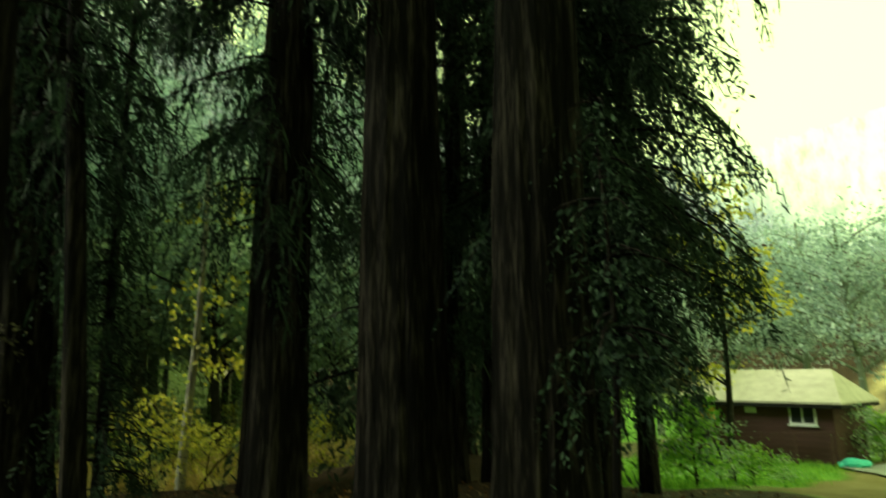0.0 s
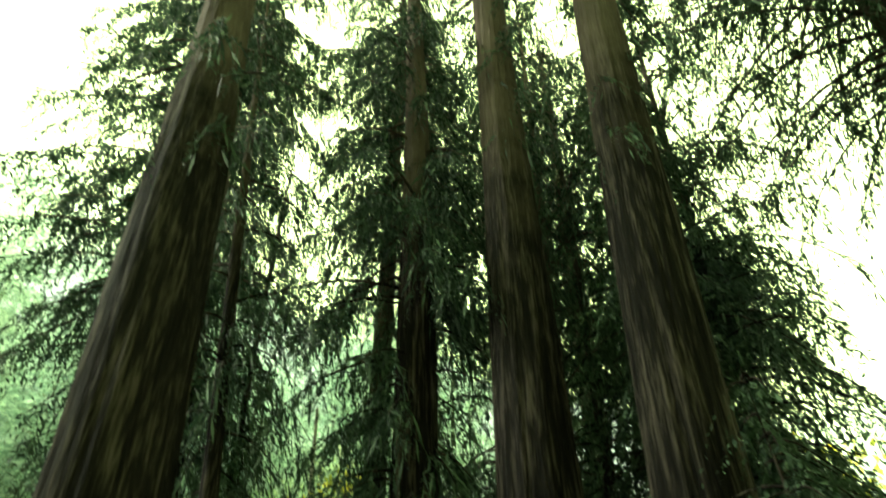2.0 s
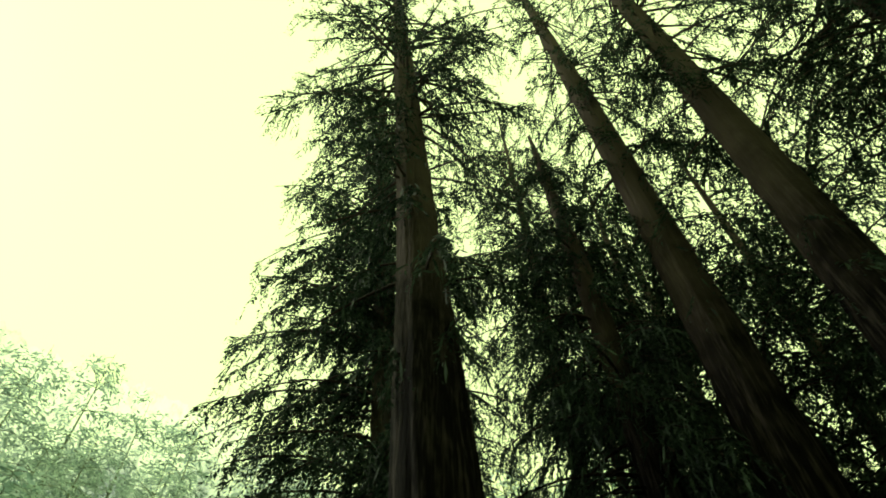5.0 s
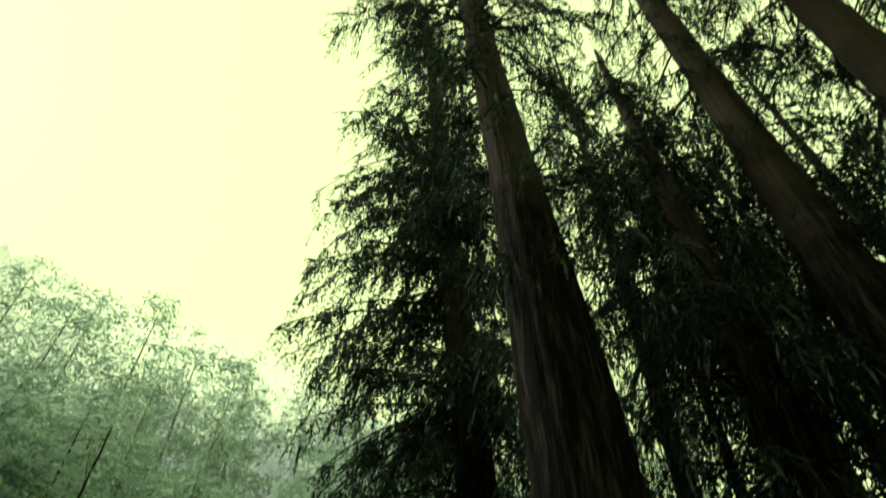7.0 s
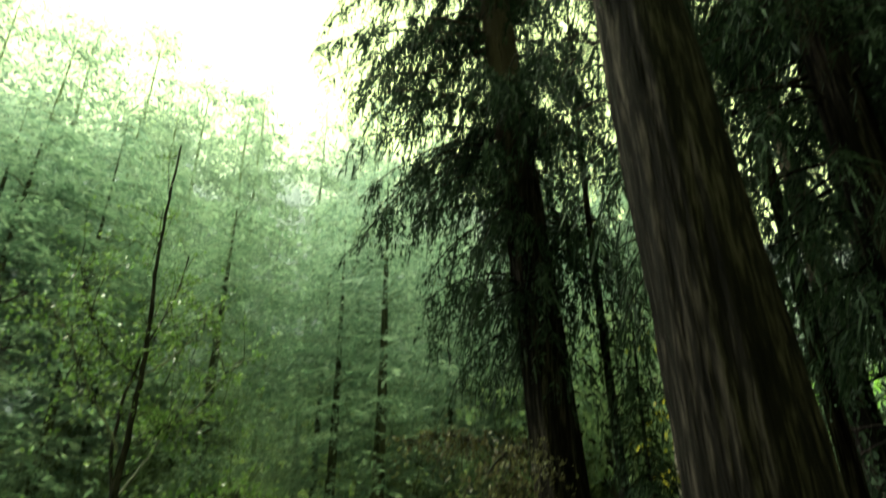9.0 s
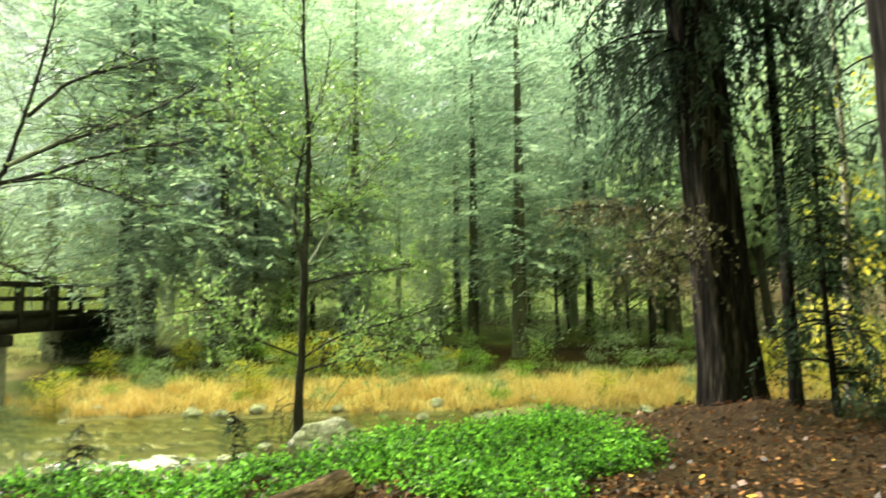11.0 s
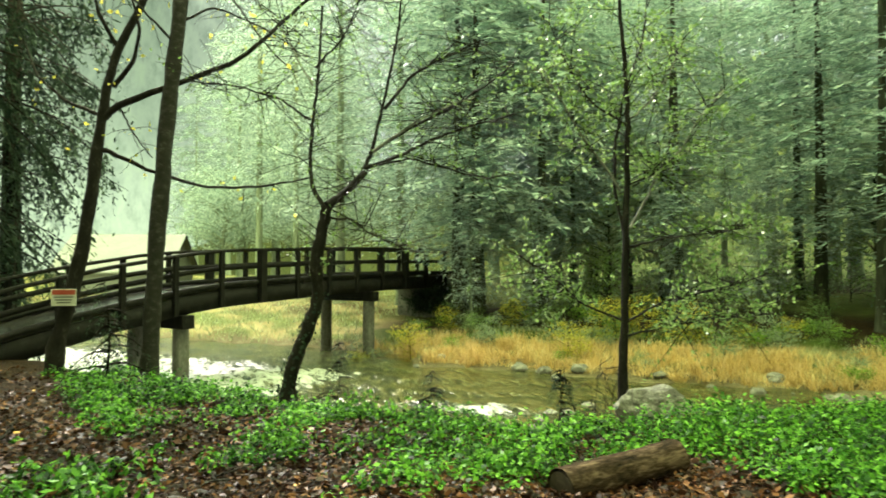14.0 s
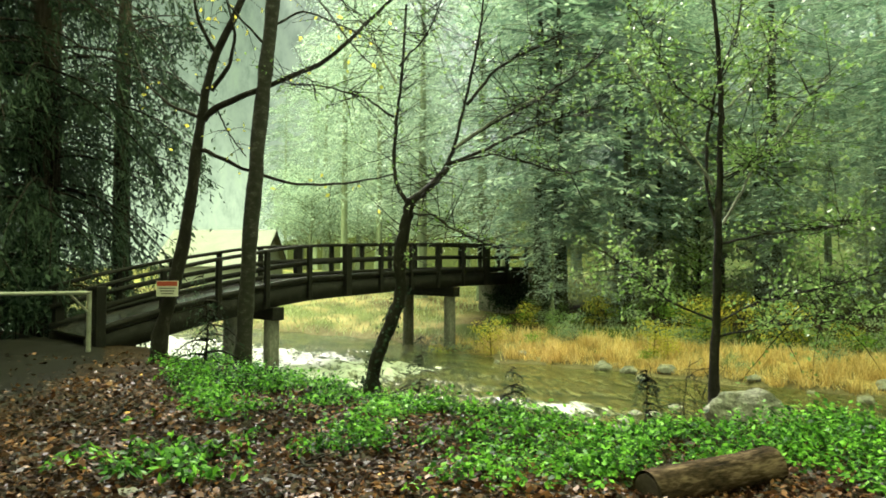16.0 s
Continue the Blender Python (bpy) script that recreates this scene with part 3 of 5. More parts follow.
def far_tree(x, y, v, turn, size=1.0, thin_haze=False, tall=1.0, label="tall conifer with layered pale green boughs across the river"):
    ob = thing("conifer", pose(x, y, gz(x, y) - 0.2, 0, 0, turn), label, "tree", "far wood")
    v = v + 3 if r_of(x, y) > 3 or thin_haze else v
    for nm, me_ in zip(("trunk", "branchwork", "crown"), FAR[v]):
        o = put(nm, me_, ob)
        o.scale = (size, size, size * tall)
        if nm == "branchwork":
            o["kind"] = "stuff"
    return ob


def rise_to(x, y, v, size, slope):
    """The stretch that fits a tree's top to a slope in the camera's view from the near bank: the wood's skyline."""
    return (slope * math.hypot(x + 3.8, y + 0.8) + 1.6 - gz(x, y)) / (FAR_HIGH[v] * size)


STAND = [(-33.7, 6.6, 1), (-31.0, 8.7, 1), (-26.2, 13.7, 0), (-28.5, 17.2, 1), (-44.0, 6.5, 0), (-49.2, 5.0, 1)]
BANK = [(-25.24, 8.78, 1, 0.95), (-24.3, 9.12, 0, 0.95), (-23.3, 11.15, 2, 1.0), (-21.0, 15.0, 1, 0.85), (-18.4, 18.6, 0, 0.85), (-15.6, 17.3, 1, 0.85),
        (-12.1, 22.1, 1, 1.0), (-24.3, 13.1, 2, 0.7), (-26.4, 15.7, 2, 0.9), (-21.2, 21.4, 2, 0.9), (-16.0, 23.6, 2, 0.9), (-27.9, 10.6, 0, 0.85)]
rng = np.random.default_rng(7)
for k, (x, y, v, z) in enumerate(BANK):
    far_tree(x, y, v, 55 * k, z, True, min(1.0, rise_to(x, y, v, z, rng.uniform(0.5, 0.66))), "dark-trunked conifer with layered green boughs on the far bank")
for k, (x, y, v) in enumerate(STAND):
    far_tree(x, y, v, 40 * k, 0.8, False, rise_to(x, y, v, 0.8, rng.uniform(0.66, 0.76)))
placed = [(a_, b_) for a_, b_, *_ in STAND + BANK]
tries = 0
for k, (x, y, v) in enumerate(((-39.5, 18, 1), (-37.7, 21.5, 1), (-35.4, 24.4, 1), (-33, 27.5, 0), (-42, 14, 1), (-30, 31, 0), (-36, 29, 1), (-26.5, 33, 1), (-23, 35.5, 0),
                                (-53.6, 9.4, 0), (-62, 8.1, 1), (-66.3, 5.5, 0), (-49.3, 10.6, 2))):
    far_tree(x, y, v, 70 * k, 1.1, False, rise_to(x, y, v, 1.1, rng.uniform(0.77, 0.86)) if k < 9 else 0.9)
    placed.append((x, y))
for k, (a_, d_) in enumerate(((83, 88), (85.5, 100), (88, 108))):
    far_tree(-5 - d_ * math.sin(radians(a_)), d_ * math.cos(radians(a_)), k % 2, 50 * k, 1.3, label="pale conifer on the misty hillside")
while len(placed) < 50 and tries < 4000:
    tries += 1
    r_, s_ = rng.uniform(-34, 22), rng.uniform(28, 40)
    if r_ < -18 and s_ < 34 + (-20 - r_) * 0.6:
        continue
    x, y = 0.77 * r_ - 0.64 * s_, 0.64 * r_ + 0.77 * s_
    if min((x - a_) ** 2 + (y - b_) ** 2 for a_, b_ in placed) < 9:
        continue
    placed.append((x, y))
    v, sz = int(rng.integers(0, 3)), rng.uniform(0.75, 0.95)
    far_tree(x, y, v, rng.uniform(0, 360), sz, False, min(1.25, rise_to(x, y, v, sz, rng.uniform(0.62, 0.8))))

# ---- water ----
def water_material():
    m, n, l, p = nodes_of("river_water")
    tc = n.new("ShaderNodeTexCoord")
    mp = n.new("ShaderNodeMapping")
    mp.inputs["Rotation"].default_value = (0, 0, radians(-40))
    mp.inputs["Scale"].default_value = (0.6, 1.6, 1)
    l.new(tc.outputs["Object"], mp.inputs[0])
    a = n.new("ShaderNodeTexNoise")
    a.inputs["Scale"].default_value, a.inputs["Detail"].default_value = 4.5, 9
    b = n.new("ShaderNodeTexNoise")
    b.inputs["Scale"].default_value, b.inputs["Detail"].default_value, b.inputs["Roughness"].default_value = 2.2, 10, 0.72
    l.new(mp.outputs[0], a.inputs[0])
    l.new(mp.outputs[0], b.inputs[0])
    att = n.new("ShaderNodeAttribute")
    att.attribute_name = "foam"
    add = n.new("ShaderNodeMath")
    l.new(b.outputs[0], add.inputs[0])
    l.new(att.outputs["Fac"], add.inputs[1])
    fr = ramp(n, [(0.78, (0, 0, 0)), (1.0, (1, 1, 1))])
    l.new(add.outputs[0], fr.inputs[0])
    deep = ramp(n, [(0.34, (0.018, 0.025, 0.008)), (0.5, (0.052, 0.058, 0.018)), (0.66, (0.13, 0.125, 0.046))])
    l.new(a.outputs[0], deep.inputs[0])
    mx = n.new("ShaderNodeMix")
    mx.data_type = 'RGBA'
    mx.inputs[7].default_value = (0.62, 0.66, 0.62, 1)
    l.new(fr.outputs[0], mx.inputs[0])
    l.new(deep.outputs[0], mx.inputs[6])
    l.new(mx.outputs[2], p.inputs["Base Color"])
    rr = ramp(n, [(0.0, (0.1, 0.1, 0.1)), (1.0, (0.6, 0.6, 0.6))])
    l.new(fr.outputs[0], rr.inputs[0])
    l.new(rr.outputs[0], p.inputs["Roughness"])
    bm = n.new("ShaderNodeBump")
    bm.inputs["Strength"].default_value, bm.inputs["Distance"].default_value = 0.8, 0.09
    l.new(a.outputs[0], bm.inputs["Height"])
    l.new(bm.outputs[0], p.inputs["Normal"])
    return m


gr, gs = np.meshgrid(np.linspace(-60, 16, 300), np.linspace(8, 21.4, 70))
wx, wyy = 0.77 * gr - 0.64 * gs, 0.64 * gr + 0.77 * gs
foam = 0.4 * sm((-11.5 - gr) / 3) * sm((gs - 9.5) / 2) * (1 - 0.8 * sm((gs - 15.5) / 2))
for fr_, fs_, fw in ((-9.0, 13.6, 0.9), (-6.6, 12.0, 0.5), (-10.5, 11.5, 0.6)):
    foam = np.maximum(foam, 0.42 * np.exp(-((gr - fr_) / (fw * 1.8)) ** 2 - ((gs - fs_) / (fw * 0.6)) ** 2))
wz = -1.5 + 0.025 * np.sin(gr * 3 + gs) + 0.025 * np.sin(gs * 4.3 - gr * 1.1) + 0.25 * foam * np.abs(np.sin(gr * 2.1 + np.sin(gs * 1.7) * 2) * np.sin(gs * 2.6))
i = np.arange(69)[:, None] * 300 + np.arange(299)[None]
wme = smooth(mesh("water", np.stack([wx, wyy, wz], -1).reshape(-1, 3), np.stack([i, i + 1, i + 301, i + 300], -1).reshape(-1, 4), water_material()))
wme.attributes.new("foam", 'FLOAT', 'POINT').data.foreach_set("value", foam.ravel().astype(np.float32))
tagged(put("water", wme), "shallow brown-green river with white rapids", "water", kind="structure")


# ---- misty distance ----
# self-lit distance: mist and its brightening are painted into the emission
def mist_material():
    m, n, l, p = nodes_of("misty_hillside")
    tc = n.new("ShaderNodeTexCoord")
    sep = n.new("ShaderNodeSeparateXYZ")
    l.new(tc.outputs["Object"], sep.inputs[0])
    mp = n.new("ShaderNodeMapping")
    mp.inputs["Scale"].default_value = (0.11, 0.11, 0.05)
    l.new(tc.outputs["Object"], mp.inputs[0])
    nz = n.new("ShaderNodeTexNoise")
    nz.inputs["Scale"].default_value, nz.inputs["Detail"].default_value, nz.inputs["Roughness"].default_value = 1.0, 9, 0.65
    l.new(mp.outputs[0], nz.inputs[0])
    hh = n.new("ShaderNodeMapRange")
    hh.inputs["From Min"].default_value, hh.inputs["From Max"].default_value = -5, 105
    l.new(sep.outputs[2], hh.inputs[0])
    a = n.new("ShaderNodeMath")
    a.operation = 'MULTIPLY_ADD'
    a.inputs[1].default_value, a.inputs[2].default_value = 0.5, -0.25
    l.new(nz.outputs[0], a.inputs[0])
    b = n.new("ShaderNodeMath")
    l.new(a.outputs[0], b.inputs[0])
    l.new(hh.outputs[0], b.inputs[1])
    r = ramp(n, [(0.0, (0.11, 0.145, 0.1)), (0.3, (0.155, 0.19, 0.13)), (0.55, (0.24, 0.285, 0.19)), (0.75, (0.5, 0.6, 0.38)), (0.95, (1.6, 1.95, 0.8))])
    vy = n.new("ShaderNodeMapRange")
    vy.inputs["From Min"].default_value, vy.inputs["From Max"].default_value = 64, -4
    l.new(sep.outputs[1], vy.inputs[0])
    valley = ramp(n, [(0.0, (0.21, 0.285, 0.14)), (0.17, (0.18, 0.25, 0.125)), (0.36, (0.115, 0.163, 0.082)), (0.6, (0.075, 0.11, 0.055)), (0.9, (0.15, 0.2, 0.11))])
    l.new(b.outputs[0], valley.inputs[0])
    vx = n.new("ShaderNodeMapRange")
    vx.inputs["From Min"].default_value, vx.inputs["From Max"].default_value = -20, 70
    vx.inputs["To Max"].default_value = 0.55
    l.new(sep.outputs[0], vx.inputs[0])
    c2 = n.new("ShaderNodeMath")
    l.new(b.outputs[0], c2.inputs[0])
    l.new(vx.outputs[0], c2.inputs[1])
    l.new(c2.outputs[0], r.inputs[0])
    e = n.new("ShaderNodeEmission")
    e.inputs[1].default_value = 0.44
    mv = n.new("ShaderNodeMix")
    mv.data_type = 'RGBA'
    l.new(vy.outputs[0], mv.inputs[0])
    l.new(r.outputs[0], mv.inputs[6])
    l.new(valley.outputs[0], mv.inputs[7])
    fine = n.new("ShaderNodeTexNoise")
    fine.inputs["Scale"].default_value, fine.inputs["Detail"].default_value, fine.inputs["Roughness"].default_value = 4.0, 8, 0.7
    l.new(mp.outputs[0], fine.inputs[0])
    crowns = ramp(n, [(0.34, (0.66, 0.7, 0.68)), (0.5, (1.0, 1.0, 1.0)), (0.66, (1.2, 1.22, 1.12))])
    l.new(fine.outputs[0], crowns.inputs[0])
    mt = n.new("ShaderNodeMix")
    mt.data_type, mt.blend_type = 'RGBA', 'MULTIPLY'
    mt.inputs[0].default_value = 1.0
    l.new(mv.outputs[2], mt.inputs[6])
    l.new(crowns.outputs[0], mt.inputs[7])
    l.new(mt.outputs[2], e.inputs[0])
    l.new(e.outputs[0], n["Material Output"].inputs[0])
    return m


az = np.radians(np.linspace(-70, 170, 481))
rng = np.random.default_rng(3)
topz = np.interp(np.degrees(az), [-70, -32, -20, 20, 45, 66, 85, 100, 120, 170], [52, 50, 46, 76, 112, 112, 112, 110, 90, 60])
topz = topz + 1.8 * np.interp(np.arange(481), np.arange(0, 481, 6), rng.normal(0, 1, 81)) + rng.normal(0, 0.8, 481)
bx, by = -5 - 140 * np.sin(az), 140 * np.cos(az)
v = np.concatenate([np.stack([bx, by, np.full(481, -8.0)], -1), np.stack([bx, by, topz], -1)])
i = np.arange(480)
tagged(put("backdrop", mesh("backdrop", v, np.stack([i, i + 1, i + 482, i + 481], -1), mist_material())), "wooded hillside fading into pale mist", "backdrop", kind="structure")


# ---- bridge ----
AX, AC = np.array([-0.54, 0.84]), np.array([0.84, 0.54])
B0 = np.array([-21.7, -1.1])


def deck(u):
    return np.interp(u, [-4.3, -3.6, -2.7, -1.75, -0.6, 0.2, 1.25, 4, 7, 13], [-0.2, 0.0, 0.2, 0.4, 0.59, 0.72, 0.83, 0.95, 1.04, 1.1])


def bpt(u, v, z):
    return np.array([B0[0] + u * AX[0] + v * AC[0], B0[1] + u * AX[1] + v * AC[1], z])


def beam(us, v, low, high, wide):
    """A beam of rectangular section that follows the deck's rise."""
    rows = []
    for u in us:
        z = deck(u)
        rows += [bpt(u, v - wide / 2, z + low), bpt(u, v + wide / 2, z + low), bpt(u, v + wide / 2, z + high), bpt(u, v - wide / 2, z + high)]
    n = len(us)
    f = [(4 * k + j, 4 * k + (j + 1) % 4, 4 * k + 4 + (j + 1) % 4, 4 * k + 4 + j) for k in range(n - 1) for j in range(4)]
    f += [(0, 3, 2, 1), (4 * n - 4, 4 * n - 3, 4 * n - 2, 4 * n - 1)]
    return np.array(rows), np.array(f)


bridge = thing("footbridge", Matrix.Identity(4), "arched dark timber footbridge with railings over the river", "bridge")
US = np.linspace(-4.3, 13, 40)
for v in (-1.0, 1.0):
    put("girder", mesh("girder", *beam(US, v, -0.5, -0.07, 0.16), M_WOOD), bridge, "dark weathered main girder")
    put("kerb_beam", mesh("kerb_beam", *beam(US, v * 1.06, 0.004, 0.12, 0.12), M_WOOD), bridge)
    put("top_rail", mesh("top_rail", *beam(US, v * 1.06, 0.88, 0.96, 0.15), M_WOOD), bridge)
    put("middle_rail", mesh("middle_rail", *beam(US, v * 1.0, 0.42, 0.54, 0.045), M_WOOD), bridge)
post_me = {}
for k, u in enumerate(np.arange(-4.1, 12.9, 1.28)):
    for v in (-1.12, 1.12):
        thick = 0.2 if k in (0, 5, 10) else 0.12
        if thick not in post_me:
            bm = box(thick, thick, 1.42, 0.012)
            post_me[thick] = bpy.data.meshes.new("post")
            bm.to_mesh(post_me[thick])
            bm.free()
            post_me[thick].materials.append(M_WOOD)
        c = bpt(u, v, deck(u) - 0.48)
        put("post", post_me[thick], bridge, m=pose(*c, 0, 0, 33))
for u in (0.0, 6.9):
    c = bpt(u, 0, deck(u) - 0.82)
    part("cap_beam", box(2.5, 0.34, 0.32, 0.02), M_WOOD, bridge, m=pose(*c, 0, 0, 32.7))
    for v in (-0.95, 0.95):
        c = bpt(u, v, -2.4)
        hgt = deck(u) - 0.82 + 2.4
        bm = bmesh.new()
        bmesh.ops.create_cone(bm, cap_ends=True, segments=18, radius1=0.2, radius2=0.185, depth=hgt)
        bmesh.ops.translate(bm, vec=(0, 0, hgt / 2), verts=bm.verts)
        part("column", bm, M_CONC, bridge, "stained round concrete column", m=pose(*c))
c = bpt(12.2, 0, -1.0)
part("abutment", box(2.6, 1.6, 2.02, 0.03), M_CONC, bridge, "dark concrete abutment", m=pose(*c, 0, 0, 32.7))
c = bpt(-4.6, 0, -1.6)
part("abutment", box(2.5, 0.8, 1.2, 0.03), M_WOOD, bridge, m=pose(*c, 0, 0, 32.7))
bm = box(2.1, 0.165, 0.045, 0.006)
bmesh.ops.translate(bm, vec=(0, 0, -0.045), verts=bm.verts)
plank = bpy.data.meshes.new("plank")
bm.to_mesh(plank)
bm.free()
plank.materials.append(M_DECK)
for u in np.arange(-4.2, 12.95, 0.175):
    c = bpt(u, 0, deck(u))
    sl = math.degrees(math.atan((deck(u + 0.1) - deck(u - 0.1)) / 0.2))
    put("plank", plank, bridge, m=pose(*c, 0, 0, 32.7) @ pose(0, 0, 0, sl, 0, 0))


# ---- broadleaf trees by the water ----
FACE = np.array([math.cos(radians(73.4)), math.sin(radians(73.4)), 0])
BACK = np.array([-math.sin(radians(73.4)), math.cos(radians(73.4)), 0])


def bank_tree(name, x, y, label, stems, bark, leaf_mat, leaf=0.07, twigs=10, per=7, seed=0, z=None, droop=0.1, spread=0.8, sink=0.15, pale=()):
    """A broadleaf tree. stems: (radius at the start, at the end, [(sideways, up), ...])."""
    rng = np.random.default_rng(seed)
    z = gz(x, y) if z is None else z
    ob = thing(name, pose(x, y, z), label, "tree", "bank trees")
    tw, lc = [], []
    for k, (ra, rb, pts) in enumerate(stems):
        pts = np.array(pts, float)
        t = np.linspace(0, 1, len(pts))
        tt = np.linspace(0, 1, 4 * len(pts))
        q = np.stack([np.interp(tt, t, pts[:, e]) for e in (0, 1)], -1)
        ker = np.array([0.25, 0.5, 0.25])
        for e in (0, 1):
            q[1:-1, e] = np.convolve(q[:, e], ker, 'valid')
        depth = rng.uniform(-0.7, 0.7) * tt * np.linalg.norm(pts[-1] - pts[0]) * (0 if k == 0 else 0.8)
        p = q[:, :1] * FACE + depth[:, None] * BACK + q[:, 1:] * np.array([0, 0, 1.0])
        p += rng.normal(0, 0.006, p.shape)
        if k == 0:
            p[0, 2] -= sink
        rad = np.linspace(ra, rb, len(p)) * rng.uniform(0.92, 1.1, len(p))
        if k == 0:
            rad[0:2] *= (1.35, 1.12)
        put("trunk" if k == 0 else "limb", smooth(mesh("limb", *tube(p, rad, 12 if k == 0 else 8, 0.05, seed + k), M_LICHEN if k in pale else bark)), ob)
        m = twigs if k else twigs // 2
        for j in range(m):
            f = rng.uniform(0.35 if k else 0.6, 1)
            a = np.array([np.interp(f, tt, p[:, e]) for e in range(3)])
            d = unit(rng.normal(0, 1, 3) * [1, 1, 0.6] + [0, 0, 0.25])
            ln = rng.uniform(0.3, 1.0) * spread
            st = np.linspace(0, 1, 5)
            w = a + d * (st * ln)[:, None] + np.array([0, 0, -droop]) * (st ** 2 * ln)[:, None] + rng.normal(0, 0.015, (5, 3))
            tw.append(tube(w, np.linspace(0.008, 0.003, 5), 3))
            u = rng.uniform(0.15, 1.05, per)
            lc.append(np.stack([np.interp(u, st, w[:, e]) for e in range(3)], -1) + rng.normal(0, 0.035, (per, 3)))
    if tw:
        tagged(put("twigwork", mesh("twigwork", *join(tw), bark), ob), kind="stuff")
        c = np.concatenate(lc)
        n = len(c)
        ax = unit(rng.normal(0, 1, (n, 3)) + [0, 0, -0.4])
        sd = unit(np.cross(ax, rng.normal(0, 1, (n, 3))))
        ln = leaf * rng.uniform(0.6, 1.3, n)
        put("foliage", mesh("foliage", *leaves(c, ax, sd, ln, ln * 0.62), leaf_mat), ob, "sparse small leaves")
    return ob


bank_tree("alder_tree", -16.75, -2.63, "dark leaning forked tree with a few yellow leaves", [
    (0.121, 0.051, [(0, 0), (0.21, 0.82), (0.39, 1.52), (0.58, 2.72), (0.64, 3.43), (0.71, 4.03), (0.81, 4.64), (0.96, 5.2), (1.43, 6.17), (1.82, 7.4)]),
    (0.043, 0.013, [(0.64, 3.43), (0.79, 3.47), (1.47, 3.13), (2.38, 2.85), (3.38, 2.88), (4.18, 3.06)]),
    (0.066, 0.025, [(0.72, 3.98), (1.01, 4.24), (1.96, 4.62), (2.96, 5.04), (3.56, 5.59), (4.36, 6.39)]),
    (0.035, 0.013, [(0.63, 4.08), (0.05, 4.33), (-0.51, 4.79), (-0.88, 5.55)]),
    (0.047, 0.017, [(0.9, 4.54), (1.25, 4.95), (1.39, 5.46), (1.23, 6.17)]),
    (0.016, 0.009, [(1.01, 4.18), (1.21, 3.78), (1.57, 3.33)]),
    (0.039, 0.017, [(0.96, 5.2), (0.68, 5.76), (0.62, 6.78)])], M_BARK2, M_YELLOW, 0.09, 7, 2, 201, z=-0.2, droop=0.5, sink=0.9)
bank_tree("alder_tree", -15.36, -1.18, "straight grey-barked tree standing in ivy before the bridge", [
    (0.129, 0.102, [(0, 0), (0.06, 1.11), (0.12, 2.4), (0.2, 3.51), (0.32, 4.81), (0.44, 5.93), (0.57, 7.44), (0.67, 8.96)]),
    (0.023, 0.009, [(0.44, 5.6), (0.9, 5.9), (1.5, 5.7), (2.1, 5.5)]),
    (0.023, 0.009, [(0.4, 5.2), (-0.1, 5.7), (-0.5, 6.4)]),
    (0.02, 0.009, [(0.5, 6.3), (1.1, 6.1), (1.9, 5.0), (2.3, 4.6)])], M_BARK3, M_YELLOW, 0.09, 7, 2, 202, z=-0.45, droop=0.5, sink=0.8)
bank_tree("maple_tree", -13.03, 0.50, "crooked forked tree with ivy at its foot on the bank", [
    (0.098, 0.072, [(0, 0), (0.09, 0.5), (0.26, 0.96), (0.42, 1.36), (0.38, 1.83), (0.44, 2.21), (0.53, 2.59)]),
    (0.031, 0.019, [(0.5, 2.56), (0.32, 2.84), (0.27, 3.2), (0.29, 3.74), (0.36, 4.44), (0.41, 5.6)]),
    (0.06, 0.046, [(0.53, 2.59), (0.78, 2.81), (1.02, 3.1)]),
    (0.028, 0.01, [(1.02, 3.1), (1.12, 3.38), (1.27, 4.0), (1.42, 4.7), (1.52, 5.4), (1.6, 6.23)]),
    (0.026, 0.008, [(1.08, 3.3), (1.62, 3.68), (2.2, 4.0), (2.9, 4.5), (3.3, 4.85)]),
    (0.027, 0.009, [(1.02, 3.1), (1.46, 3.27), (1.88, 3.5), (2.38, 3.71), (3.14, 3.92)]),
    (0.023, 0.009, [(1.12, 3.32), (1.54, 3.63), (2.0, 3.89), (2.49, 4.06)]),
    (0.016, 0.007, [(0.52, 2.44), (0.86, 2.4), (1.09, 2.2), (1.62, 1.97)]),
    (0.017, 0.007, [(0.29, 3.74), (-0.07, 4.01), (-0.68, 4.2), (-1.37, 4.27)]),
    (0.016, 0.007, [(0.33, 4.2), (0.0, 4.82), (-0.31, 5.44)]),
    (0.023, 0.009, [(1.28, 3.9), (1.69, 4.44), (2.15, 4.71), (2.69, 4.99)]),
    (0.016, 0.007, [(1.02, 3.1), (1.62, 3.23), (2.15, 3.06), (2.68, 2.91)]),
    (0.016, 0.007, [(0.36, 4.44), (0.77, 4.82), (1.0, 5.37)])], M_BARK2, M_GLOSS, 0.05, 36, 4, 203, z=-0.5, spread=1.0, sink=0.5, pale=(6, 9))
